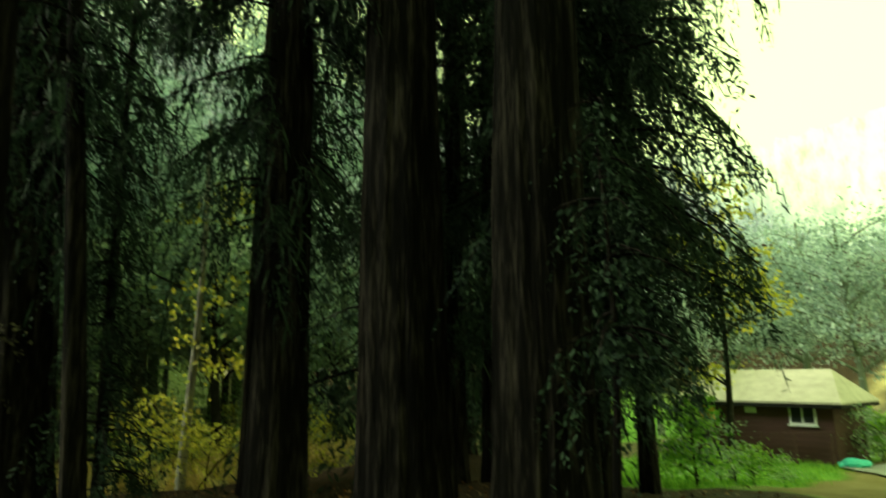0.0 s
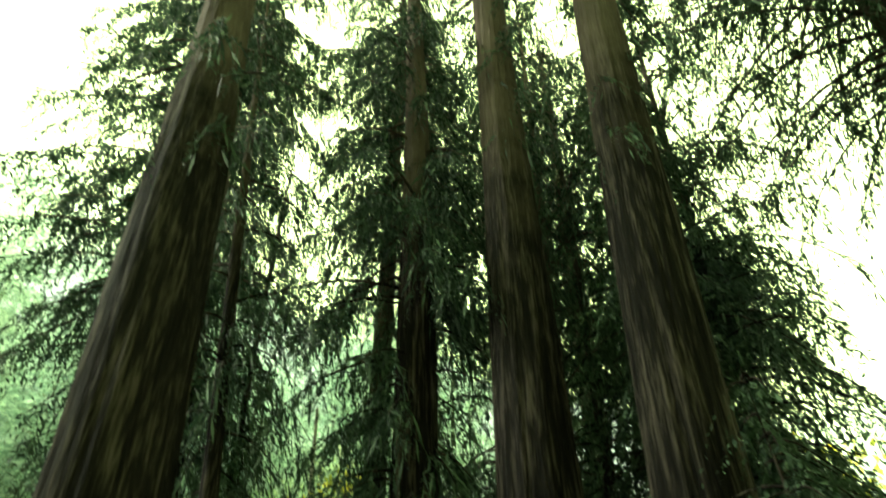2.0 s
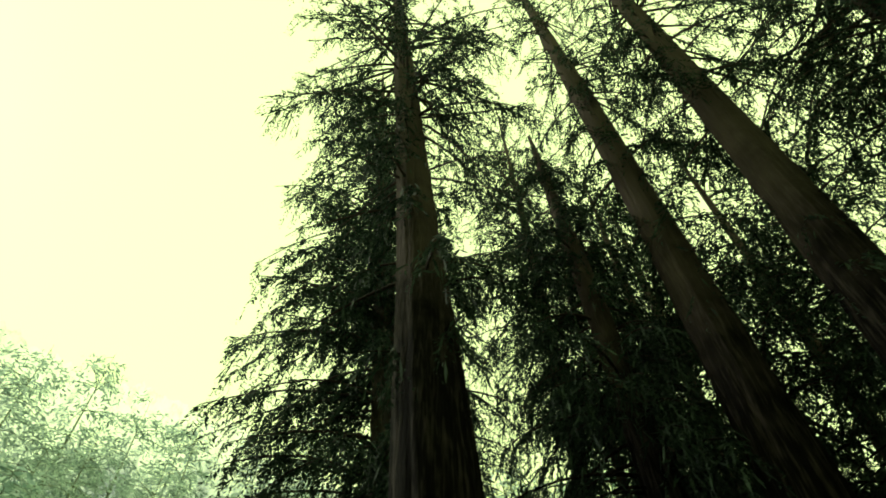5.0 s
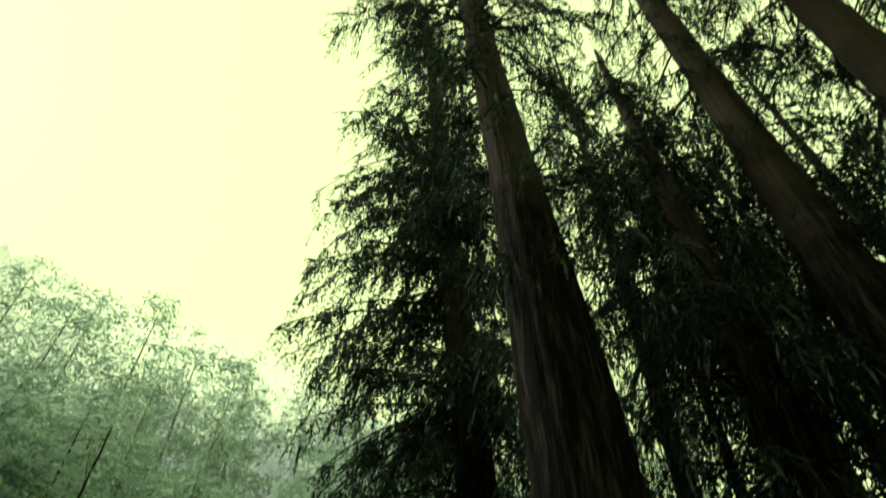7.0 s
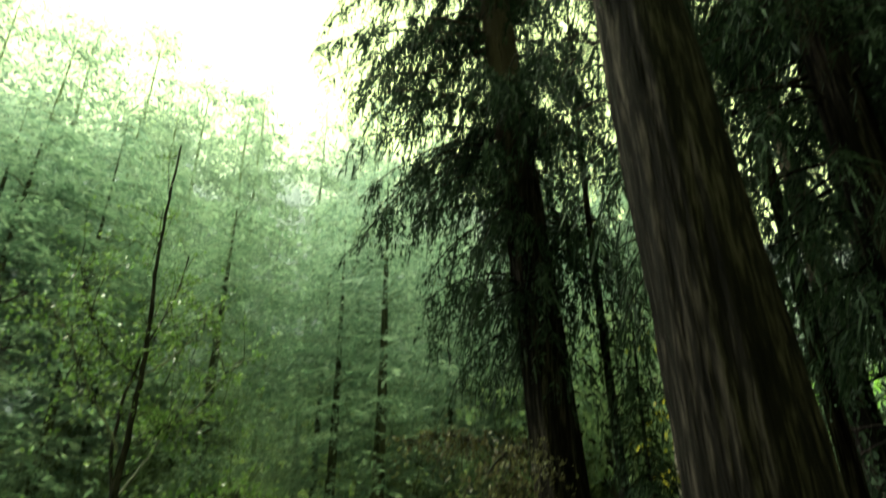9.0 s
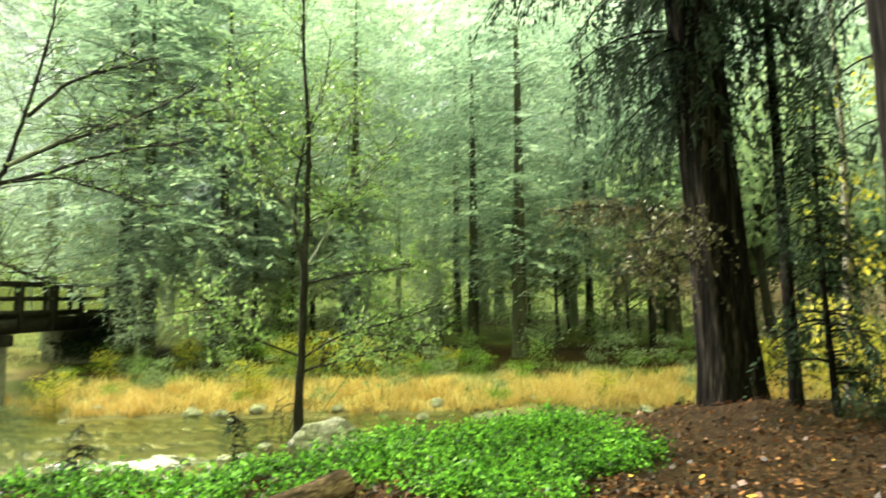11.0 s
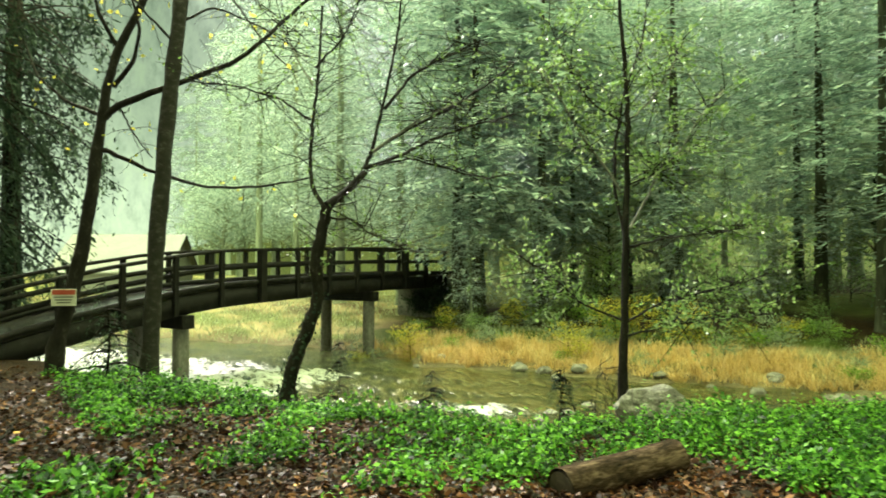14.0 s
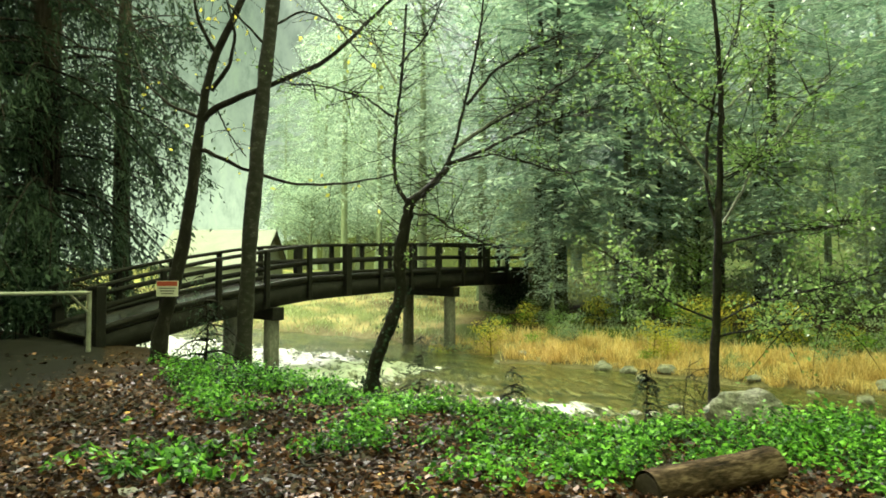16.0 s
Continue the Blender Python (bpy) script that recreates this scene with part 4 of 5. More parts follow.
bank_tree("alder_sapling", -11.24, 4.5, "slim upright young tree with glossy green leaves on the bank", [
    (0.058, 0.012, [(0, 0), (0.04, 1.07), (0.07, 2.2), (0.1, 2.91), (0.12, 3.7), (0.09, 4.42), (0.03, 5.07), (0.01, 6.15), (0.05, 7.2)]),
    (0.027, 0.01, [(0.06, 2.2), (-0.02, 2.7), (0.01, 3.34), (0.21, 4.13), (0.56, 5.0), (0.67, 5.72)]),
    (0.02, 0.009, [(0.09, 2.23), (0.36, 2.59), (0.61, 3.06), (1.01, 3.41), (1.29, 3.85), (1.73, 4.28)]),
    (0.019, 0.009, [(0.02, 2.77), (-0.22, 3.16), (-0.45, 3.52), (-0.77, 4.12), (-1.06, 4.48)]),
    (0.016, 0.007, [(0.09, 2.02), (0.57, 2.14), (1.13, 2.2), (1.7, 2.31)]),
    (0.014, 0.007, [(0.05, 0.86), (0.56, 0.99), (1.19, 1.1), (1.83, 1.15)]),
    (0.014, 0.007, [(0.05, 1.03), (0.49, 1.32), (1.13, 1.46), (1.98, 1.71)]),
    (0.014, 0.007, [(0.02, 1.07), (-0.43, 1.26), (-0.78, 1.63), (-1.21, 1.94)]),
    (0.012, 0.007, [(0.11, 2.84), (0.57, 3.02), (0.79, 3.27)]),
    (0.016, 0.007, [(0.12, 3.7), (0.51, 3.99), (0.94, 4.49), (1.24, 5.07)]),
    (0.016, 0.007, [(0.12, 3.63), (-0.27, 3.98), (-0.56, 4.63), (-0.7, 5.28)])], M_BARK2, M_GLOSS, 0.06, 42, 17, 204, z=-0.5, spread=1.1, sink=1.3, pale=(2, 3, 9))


# ---- broadleaf wood and bushes ----
def broadleaf_parts(rng, h, spread, limbs, clumps, per, leaf, r0=0.16):
    """Trunk, arching limbs and clumped leaves with gaps."""
    line = trunk_line(h * 0.8, (rng.normal(0, 0.05), rng.normal(0, 0.05)), 0.08 * h / 8, 14, int(rng.integers(1e6)))
    out = [tube(line, np.linspace(r0, r0 * 0.25, 14), 9, 0.05)]
    br, lc = [], []
    for k in range(limbs):
        f = rng.uniform(0.4 if h > 3 else 0.25, 1.0)
        c = line[int(f * 13)]
        az_, ln = rng.uniform(0, 6.28), spread * rng.uniform(0.5, 1.1) * (1.25 - 0.6 * f)
        d = np.array([math.cos(az_), math.sin(az_), 0])
        t = np.linspace(0, 1, 7)
        p = c + d * (t * ln)[:, None] + np.array([0, 0, 1.0]) * (ln * (0.75 * t - 0.35 * t ** 2))[:, None] + rng.normal(0, 0.04 * ln / 2, (7, 3)) * t[:, None]
        br.append(tube(p, np.linspace(r0 * 0.4, 0.008, 7), 5 if h > 3 else 3))
        for j in range(clumps):
            a = p[int(rng.integers(2, 7))] + rng.normal(0, 0.16 * spread, 3) * [1, 1, 0.6]
            lc.append(a + rng.normal(0, 1, (per, 3)) * [0.3, 0.3, 0.13] * (0.5 + 0.14 * spread))
    c = np.concatenate(lc)
    n = len(c)
    ax = unit(rng.normal(0, 1, (n, 3)) + [0, 0, -0.3])
    sd = unit(np.cross(ax, rng.normal(0, 0.5, (n, 3)) + [0, 0, 1.0]))
    ln = leaf * rng.uniform(0.6, 1.35, n)
    return out[0], join(br), leaves(c, ax, sd, ln, ln * 0.6)


KINDS = {}
rng = np.random.default_rng(31)
for key, (h, sp, lb, cl, per, lf, r0, mat) in {
        "tall": (12, 3.6, 30, 8, 16, 0.24, 0.2, M_BROAD), "round": (9, 3.2, 26, 8, 16, 0.2, 0.16, M_BROAD),
        "shrub": (1.6, 0.7, 16, 4, 10, 0.085, 0.02, M_BROAD), "gold": (2.2, 0.9, 18, 4, 10, 0.1, 0.025, M_YELLOW),
        "fern": (1.0, 0.6, 14, 4, 9, 0.08, 0.015, M_GRASS), "wisp": (1.9, 0.75, 22, 5, 9, 0.06, 0.014, M_GLOSS), "lime": (2.3, 0.75, 18, 5, 11, 0.13, 0.03, M_GRASS), "goldwisp": (1.8, 0.7, 22, 5, 8, 0.06, 0.014, M_YELLOW),
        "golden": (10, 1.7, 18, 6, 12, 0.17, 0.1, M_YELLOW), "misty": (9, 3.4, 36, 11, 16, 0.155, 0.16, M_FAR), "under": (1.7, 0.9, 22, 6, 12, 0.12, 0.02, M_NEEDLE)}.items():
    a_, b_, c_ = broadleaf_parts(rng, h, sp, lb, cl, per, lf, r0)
    # the misty kind wears haze as colour, on bark and leaves alike
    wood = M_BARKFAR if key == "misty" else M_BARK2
    KINDS[key] = (mesh("stem", *a_, wood), mesh("branchwork", *b_, wood), mesh("foliage", *c_, mat))


def plant(kind, name, x, y, size, turn, label, category, group):
    ob = thing(name, pose(x, y, gz(x, y) - 0.05, 0, 0, turn), label, category, group)
    for nm, me_ in zip(("stem", "branchwork", "foliage"), KINDS[kind]):
        o = put(nm, me_, ob)
        o.scale = (size, size, size)
        if nm == "branchwork":
            o["kind"] = "stuff"
    return ob


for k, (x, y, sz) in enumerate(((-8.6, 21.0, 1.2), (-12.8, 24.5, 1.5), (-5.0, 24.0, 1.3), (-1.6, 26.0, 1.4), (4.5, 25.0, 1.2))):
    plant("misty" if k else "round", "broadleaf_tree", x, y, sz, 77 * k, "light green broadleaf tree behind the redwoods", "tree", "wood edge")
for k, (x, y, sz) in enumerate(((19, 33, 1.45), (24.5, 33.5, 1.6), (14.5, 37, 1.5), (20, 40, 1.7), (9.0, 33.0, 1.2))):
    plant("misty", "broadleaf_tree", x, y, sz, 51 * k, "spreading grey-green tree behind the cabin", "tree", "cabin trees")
for k, (x, y, sz) in enumerate(((-6.1, 11.9, 1.0), (-5.5, 12.9, 0.75), (-3.4, 12.4, 0.8))):
    plant("gold", "yellow_bush", x, y, sz, 60 * k, "bush with bright yellow-green autumn leaves", "bush", "wood edge bushes")
plant("golden", "golden_tree", 6.3, 17.0, 1.05, 20, "narrow tree with golden yellow leaves behind the redwoods", "tree", "wood edge")
plant("lime", "garden_sapling", 4.25, 13.3, 1.0, 20, "bright yellow-green sapling on the lawn", "sapling", "garden bushes")
plant("shrub", "garden_bush", 12.75, 22.3, 1.3, 40, "green bush against the cabin's end wall", "bush", "garden bushes")
plant("lime", "garden_bush", 13.5, 22.9, 0.95, 130, "tall green bush beside the pale driveway", "bush", "garden bushes")
for k, (x, y, sz) in enumerate(((5.5, 15.6, 1.1), (6.6, 16.6, 1.0), (4.6, 14.2, 1.15), (6.0, 14.9, 1.0), (8.0, 18.0, 0.6), (14.2, 21.8, 1.4), (15.6, 23.0, 1.6), (3.4, 13.4, 0.8))):
    plant("fern" if k % 2 else "shrub", "garden_bush", x, y, sz, 60 * k, "low bright green bush on the lawn", "bush", "garden bushes")
rng = np.random.default_rng(44)
for k in range(44):
    r_, s_ = rng.uniform(-15, 12), rng.uniform(18.9, 22.8)
    x, y = 0.77 * r_ - 0.64 * s_, 0.64 * r_ + 0.77 * s_
    kind = ("shrub", "wisp", "shrub", "fern")[k % 4]
    plant(kind, "bank_bush", x, y, rng.uniform(0.35, 0.75), rng.uniform(0, 360), "small green and yellow bush on the far bank", "bush", "far bank bushes")
for k in range(30):
    r_, s_ = rng.uniform(-15, 11), rng.uniform(20.0, 22.8)
    x, y = 0.77 * r_ - 0.64 * s_, 0.64 * r_ + 0.77 * s_
    plant(("wisp", "wisp", "goldwisp")[k % 3], "bank_shrub", x, y, rng.uniform(0.45, 0.95), rng.uniform(0, 360), "wispy shrub with small pale leaves on the far bank", "bush", "far bank bushes")
for k in range(40):
    r_, s_ = rng.uniform(-13, 13), rng.uniform(22.6, 30)
    x, y = 0.77 * r_ - 0.64 * s_, 0.64 * r_ + 0.77 * s_
    plant(("wisp", "shrub")[k % 2], "undergrowth_shrub", x, y, rng.uniform(0.8, 1.7), rng.uniform(0, 360), "leafy green shrub under the far conifers", "bush", "undergrowth")
for k in range(44):
    r_, s_ = rng.uniform(-16, 9), rng.uniform(18.6, 22)
    x, y = 0.77 * r_ - 0.64 * s_, 0.64 * r_ + 0.77 * s_
    plant(("gold", "fern", "shrub")[k % 3], "bank_bush", x, y, rng.uniform(0.35, 0.75), rng.uniform(0, 360), "low yellowing bush in the dry bank grass", "bush", "far bank bushes")
for k, (x, y, h) in enumerate(((-12.34, 4.2, 2.0), (-13.5, 2.85, 1.9), (-17.05, 2.15, 1.95))):
    redwood(x, y, 0.015, h, 300 + k, 0.75, 0.5, 46 - 12 * k, "young dark green conifer at the water's edge", dens=11, leaf=0.075, per=7, length=0.24, group="saplings")

for k in range(22):
    r_, s_ = rng.uniform(-12, 14), rng.uniform(23.5, 30)
    x, y = 0.77 * r_ - 0.64 * s_, 0.64 * r_ + 0.77 * s_
    plant("tall" if k % 2 else "round", "broadleaf_tree", x, y, rng.uniform(0.45, 0.8), rng.uniform(0, 360), "light green broadleaf tree on the far bank", "tree", "far bank trees")
for k, (x, y, sz) in enumerate(((-23.7, 8.5, 0.34), (-20.5, 14.4, 0.26), (-22.6, 10.2, 0.27), (-18.6, 16.0, 0.26))):
    far_tree(x, y, 2, 64 * k, sz, label="small conifer with pale green sprays before the dark trunks")
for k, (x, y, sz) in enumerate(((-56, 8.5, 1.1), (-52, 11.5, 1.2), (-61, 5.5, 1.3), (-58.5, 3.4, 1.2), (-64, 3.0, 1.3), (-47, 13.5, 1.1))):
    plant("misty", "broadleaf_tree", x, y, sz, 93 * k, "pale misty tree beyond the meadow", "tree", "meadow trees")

for k, (x, y, sz) in enumerate(((-20.6, -6.3, 1.0), (-21.5, -5.9, 1.1), (-22.4, -5.2, 1.0), (-19.0, -7.0, 1.1), (-17.2, -7.4, 1.0), (-26.9, 8.7, 0.9), (-27.7, 8.2, 0.8), (-27.2, 9.3, 1.0))):
    plant("under", "dark_shrub", x, y, sz, 83 * k, "dark evergreen shrub in the shade", "bush", "shade shrubs")

# pale trunk among the yellow bushes
ob = thing("slender_tree", pose(-5.94, 12.73, gz(-5.94, 12.73) - 0.1), "slender tree with a pale grey trunk", "tree")
put("trunk", smooth(mesh("trunk", *tube(trunk_line(8, (0.01, 0), 0.05, 14, 5), np.linspace(0.11, 0.03, 14), 10, 0.05), noisy("pale_smooth_bark", [(0.3, (0.16, 0.15, 0.12)), (0.55, (0.36, 0.34, 0.28)), (0.75, (0.52, 0.5, 0.42))], 6, (1, 1, 0.5), 0.7, 0.4, 0.02, 5, spec=0.15))), ob)
rng = np.random.default_rng(35)
c = np.concatenate([np.array([-0.2 + rng.uniform(0, 1.5), rng.uniform(-0.4, 0.4), z_]) + rng.normal(0, 1, (30, 3)) * [0.3, 0.3, 0.16] for z_ in rng.uniform(2.6, 6.4, 16)])
ax = unit(rng.normal(0, 1, (len(c), 3)) + [0, 0, -0.5])
ln = 0.13 * rng.uniform(0.6, 1.3, len(c))
put("foliage", mesh("foliage", *leaves(c, ax, unit(np.cross(ax, rng.normal(0, 1, (len(c), 3)))), ln, ln * 0.65), M_YELLOW), ob, "bright yellow-green leaves")


# ---- ground cover ----
def inside(px, py, poly):
    c = np.zeros(len(px), bool)
    for (x1, y1), (x2, y2) in zip(poly, poly[1:] + poly[:1]):
        c ^= ((y1 > py) != (y2 > py)) & (px < (x2 - x1) * (py - y1) / (y2 - y1 + 1e-9) + x1)
    return c


def patch(px, py, k=1.0):
    return np.sin(px * 2.3 * k + 1.3 * np.sin(py * 1.9 * k)) * np.cos(py * 2.1 * k + 1.1 * np.sin(px * 1.3 * k)) + 0.5 * np.sin(px * 5.3 * k + 2) * np.sin(py * 4.7 * k + 1)


IVY = [(-16.2, -2.5), (-12.9, -1.8), (-10.7, -1.75), (-9.5, -1.1), (-8.8, 0.3), (-8.3, 1.7), (-7.7, 2.7), (-6.9, 3.2), (-6.7, 4.2), (-7.1, 6.0), (-8.3, 7.4), (-10.7, 7.6), (-13.0, 5.6), (-15.0, 1.6), (-17.2, -0.6)]
rng = np.random.default_rng(55)


def clumps(cx, cy, wide, high, each, leaf, slim=0.75):
    """Leafy plants: a dome of leaves about each centre."""
    m = len(cx)
    size = rng.uniform(0.6, 1.25, m)[:, None]
    a_, q_ = rng.uniform(0, 6.28, (m, each)), np.sqrt(rng.uniform(0, 1, (m, each)))
    x_, y_ = cx[:, None] + wide * size * q_ * np.cos(a_), cy[:, None] + wide * size * q_ * np.sin(a_)
    up = high * size * (1 - 0.75 * q_ ** 2) * rng.uniform(0.45, 1.05, (m, each)) + 0.015
    c_ = np.stack([x_, y_, height(x_, y_) + lump(x_, y_) + up], -1).reshape(-1, 3)
    out = np.stack([np.cos(a_), np.sin(a_), np.full_like(a_, -0.25)], -1).reshape(-1, 3)
    ax_ = unit(out + rng.normal(0, 0.55, c_.shape))
    sd_ = unit(np.cross(ax_, rng.normal(0, 0.35, c_.shape) + [0, 0, 1.0]))
    ln_ = leaf * rng.uniform(0.55, 1.4, len(c_))
    return leaves(c_, ax_, sd_, ln_, ln_ * slim)


n = 21000
px, py = rng.uniform(-17.5, -6.5, n), rng.uniform(-2.8, 8, n)
sv, rv = s_of(px, py), r_of(px, py)
depth = np.clip((sv - 5.2 - 0.25 * np.maximum(0, -9 - rv)) / 4.3, 0, 1)
ok = inside(px, py, IVY) & (sv < crest(rv) + 0.45) & (patch(px, py, 1.25) > 0.85 - 1.95 * depth + rng.normal(0, 0.22, n))
ok &= np.hypot((px + 10.4) / 0.62, (py - 4.2) / 0.62) > 1
ok &= ~((np.abs(py - 2.2) < 0.95) & (px > -8.8) & (rng.uniform(0, 1, n) < 0.95))
px, py = px[ok], py[ok]
# half of the plants stand in tufts that rise above the rest
tx, ty = px[::9], py[::9]
half = len(px) // 2
pick = rng.integers(0, len(tx), half)
px[:half], py[:half] = tx[pick] + rng.normal(0, 0.12, half), ty[pick] + rng.normal(0, 0.12, half)
low = np.arange(half, len(px))
ivy = put("ivy", mesh("ivy", *join([clumps(px[:half], py[:half], 0.12, 0.27, 19, 0.046), clumps(px[low], py[low], 0.15, 0.13, 15, 0.042)]), M_IVY))
tagged(ivy, "bright green wet ivy covering the river bank", "ivy", kind="stuff")
# loose sprigs in the litter before the ivy
n = 260
px, py = rng.uniform(-12.5, -6.8, n), rng.uniform(-2.3, 4.5, n)
ok = (s_of(px, py) > 4.6) & (s_of(px, py) < 8) & (patch(px, py, 0.9) > 0.0)
tagged(put("ivy_sprigs", mesh("ivy_sprigs", *clumps(px[ok], py[ok], 0.08, 0.1, 12, 0.04), M_IVY)), "loose green ivy sprigs among fallen leaves", "ivy", kind="stuff")


def litter(n, x0, x1, y0, y1, size, lift, keep):
    """Fallen leaves lying at all tilts over a stretch of ground."""
    px, py = rng.uniform(x0, x1, n), rng.uniform(y0, y1, n)
    ok = (s_of(px, py) < crest(r_of(px, py)) + 0.2) & (rng.uniform(0, 1, n) < keep(px, py))
    px, py = px[ok], py[ok]
    c = np.stack([px, py, height(px, py) + lump(px, py) + rng.uniform(0.008, lift, len(px))], -1)
    ax = unit(rng.normal(0, 1, (len(px), 3)) * [1, 1, 0.35])
    sd = unit(np.cross(ax, rng.normal(0, 0.6, (len(px), 3)) + [0, 0, 1.0]))
    ln = size * rng.uniform(0.45, 1.5, len(px))
    return leaves(c, ax, sd, ln, ln * rng.uniform(0.4, 0.75, len(px)))


def off_path(py):
    return np.where(py < -3.3, 0.35, 1.0)


near_litter = litter(78000, -14.5, -5.6, -3.9, 4.6, 0.05, 0.045, lambda px, py: np.clip(1.5 - np.hypot(px + 4.7, py + 1) / 9, 0.25, 1) * off_path(py))
wide_litter = litter(60000, -17.5, 5.0, -5.5, 12, 0.07, 0.06, lambda px, py: np.clip(1.4 - np.hypot(px + 4.7, py + 1) / 13, 0.1, 1) * np.clip(1.2 - (px + 2.5) / 6, 0.15, 1) * off_path(py))
tagged(put("leaf_litter", mesh("leaf_litter", *join([near_litter, wide_litter]), M_LITTER)), "wet brown fallen leaves covering the ground", "leaves", kind="stuff")


def blades(px, py, hgt, wide, bend, mat, name, label, category):
    """Tufts of grass blades: one narrow quad each."""
    n = len(px)
    z = height(px, py) + lump(px, py)
    a = rng.uniform(0, 6.28, n)
    d = np.stack([np.cos(a), np.sin(a), np.zeros(n)], -1)
    w = np.stack([-np.sin(a), np.cos(a), np.zeros(n)], -1) * wide * rng.uniform(0.6, 1.3, n)[:, None]
    h = hgt * rng.uniform(0.5, 1.3, n)
    b0 = np.stack([px, py, z - 0.02], -1)
    tip = b0 + d * (bend * h * rng.uniform(0.2, 1.2, n))[:, None] + np.array([0, 0, 1.0]) * h[:, None]
    v = np.stack([b0 - w, b0 + w, tip + w * 0.25, tip - w * 0.25], 1).reshape(-1, 3)
    return tagged(put(name, mesh(name, v, np.arange(len(v)).reshape(-1, 4), mat)), label, category, kind="stuff")


n = 30000
r_, s_ = rng.uniform(-17, 13, n), 18.3 + 2.2 * rng.uniform(0, 1, n) ** 1.2
px, py = 0.77 * r_ - 0.64 * s_, 0.64 * r_ + 0.77 * s_
ok = (patch(px, py, 0.6) > -0.15) & (height(px, py) > -1.44)
blades(px[ok], py[ok], 0.1 + 0.12 * np.clip(patch(px[ok], py[ok], 1.3), 0, 1.2), 0.013, 1.3, M_STRAW, "dry_grass", "tawny dry grass along the far bank", "grass")
n = 16000
r_, s_ = rng.uniform(-17, 13, n), 18.5 + 3.4 * rng.uniform(0, 1, n)
px, py = 0.77 * r_ - 0.64 * s_, 0.64 * r_ + 0.77 * s_
ok = (patch(px, py, 0.6) < -0.05) & (height(px, py) > -1.42)
blades(px[ok], py[ok], 0.17, 0.014, 0.9, M_MEADOW, "rough_grass", "grey-green rough grass between the dry tufts", "grass")
n = 620
r_, s_ = rng.uniform(-16, 12, n), 18.35 + 2.1 * rng.uniform(0, 1, n)
hh = np.repeat(rng.uniform(0.16, 0.38, n), 46)
r_, s_ = np.repeat(r_, 46) + rng.normal(0, 0.07, n * 46), np.repeat(s_, 46) + rng.normal(0, 0.07, n * 46)
blades(0.77 * r_ - 0.64 * s_, 0.64 * r_ + 0.77 * s_, hh, 0.012, 0.9, M_STRAW, "grass_tussocks", "orange-brown tussocks of dry grass", "grass")
n = 30000
r_, s_ = rng.uniform(-48, -14, n), 18.3 + 40 * rng.uniform(0, 1, n) ** 1.5
px, py = 0.77 * r_ - 0.64 * s_, 0.64 * r_ + 0.77 * s_
ok = (height(px, py) > -1.44) & ((px + 26.5) ** 2 + (py - 7.6) ** 2 > 4.5)
blades(px[ok], py[ok], 0.2, 0.025, 1.1, M_MEADOW, "meadow_grass", "pale dry meadow grass beyond the bridge", "grass")
n = 20000
px, py = rng.uniform(0.8, 13, n), rng.uniform(10, 24, n)
ok = (px * 0.45 + py * 0.9 > 12.0 + rng.normal(0, 0.3, n)) & (px > 1.0) & (px < 5.2 + 0.85 * (py - 14) + rng.normal(0, 0.35, n))
blades(px[ok], py[ok], 0.14, 0.012, 0.6, M_GRASS, "lawn_grass", "bright green grass before the cabin", "grass")
px, py = -9.9 + rng.normal(0, 0.3, 26), -1.55 + rng.normal(0, 0.26, 26)
tagged(put("green_plants", mesh("green_plants", *clumps(px, py, 0.15, 0.2, 34, 0.075, 0.4), M_IVY)), "clump of fresh green plants among fallen leaves", "plants", kind="stuff")


# ---- rocks and log ----
def stone(name, x, y, z, sx, sy, sz, seed, label, mat=M_ROCK, turn=0, level=3):
    bm = bmesh.new()
    bmesh.ops.create_icosphere(bm, subdivisions=level, radius=1)
    for v in bm.verts:
        k = 1 + 0.28 * noise.noise(v.co * 1.3 + Vector((seed * 3.1, 0, 0))) + 0.1 * noise.noise(v.co * 4 + Vector((0, seed, 0)))
        v.co = v.co * k
        v.co.z = max(v.co.z, -0.5)
    bmesh.ops.scale(bm, vec=(sx, sy, sz), verts=bm.verts)
    me_ = bpy.data.meshes.new(name)
    bm.to_mesh(me_)
    bm.free()
    me_.materials.append(mat)
    return tagged(put(name, me_, m=pose(x, y, z, 0, 0, turn)), label, "rock", "river rocks" if "rock" in name else "")


stone("boulder", -10.5, 4.4, -0.45, 0.44, 0.28, 0.3, 4, "large pale grey boulder at the edge of the ivy", turn=60, level=4)
stone("flat_stone", -9.32, -1.8, -0.31, 0.13, 0.09, 0.05, 5, "flat pale stone lying in the leaves")
rng = np.random.default_rng(71)
for k, (r_, s_, sz) in enumerate([(-7.0, 12.0, 0.28), (-6.3, 12.3, 0.2)] + [(rng.uniform(-13, 2), rng.uniform(17.8, 18.8), rng.uniform(0.07, 0.2)) for _ in range(24)] + [(rng.uniform(-8, 0), rng.uniform(12, 16.5), rng.uniform(0.1, 0.2)) for _ in range(10)]):
    x, y = 0.77 * r_ - 0.64 * s_, 0.64 * r_ + 0.77 * s_
    stone("river_rock", x, y, max(gz(x, y), -1.56) + 0.03, sz * 1.3, sz, sz * 0.7, k + 9, "pale wet rock in the shallow river", turn=37 * k, level=2)

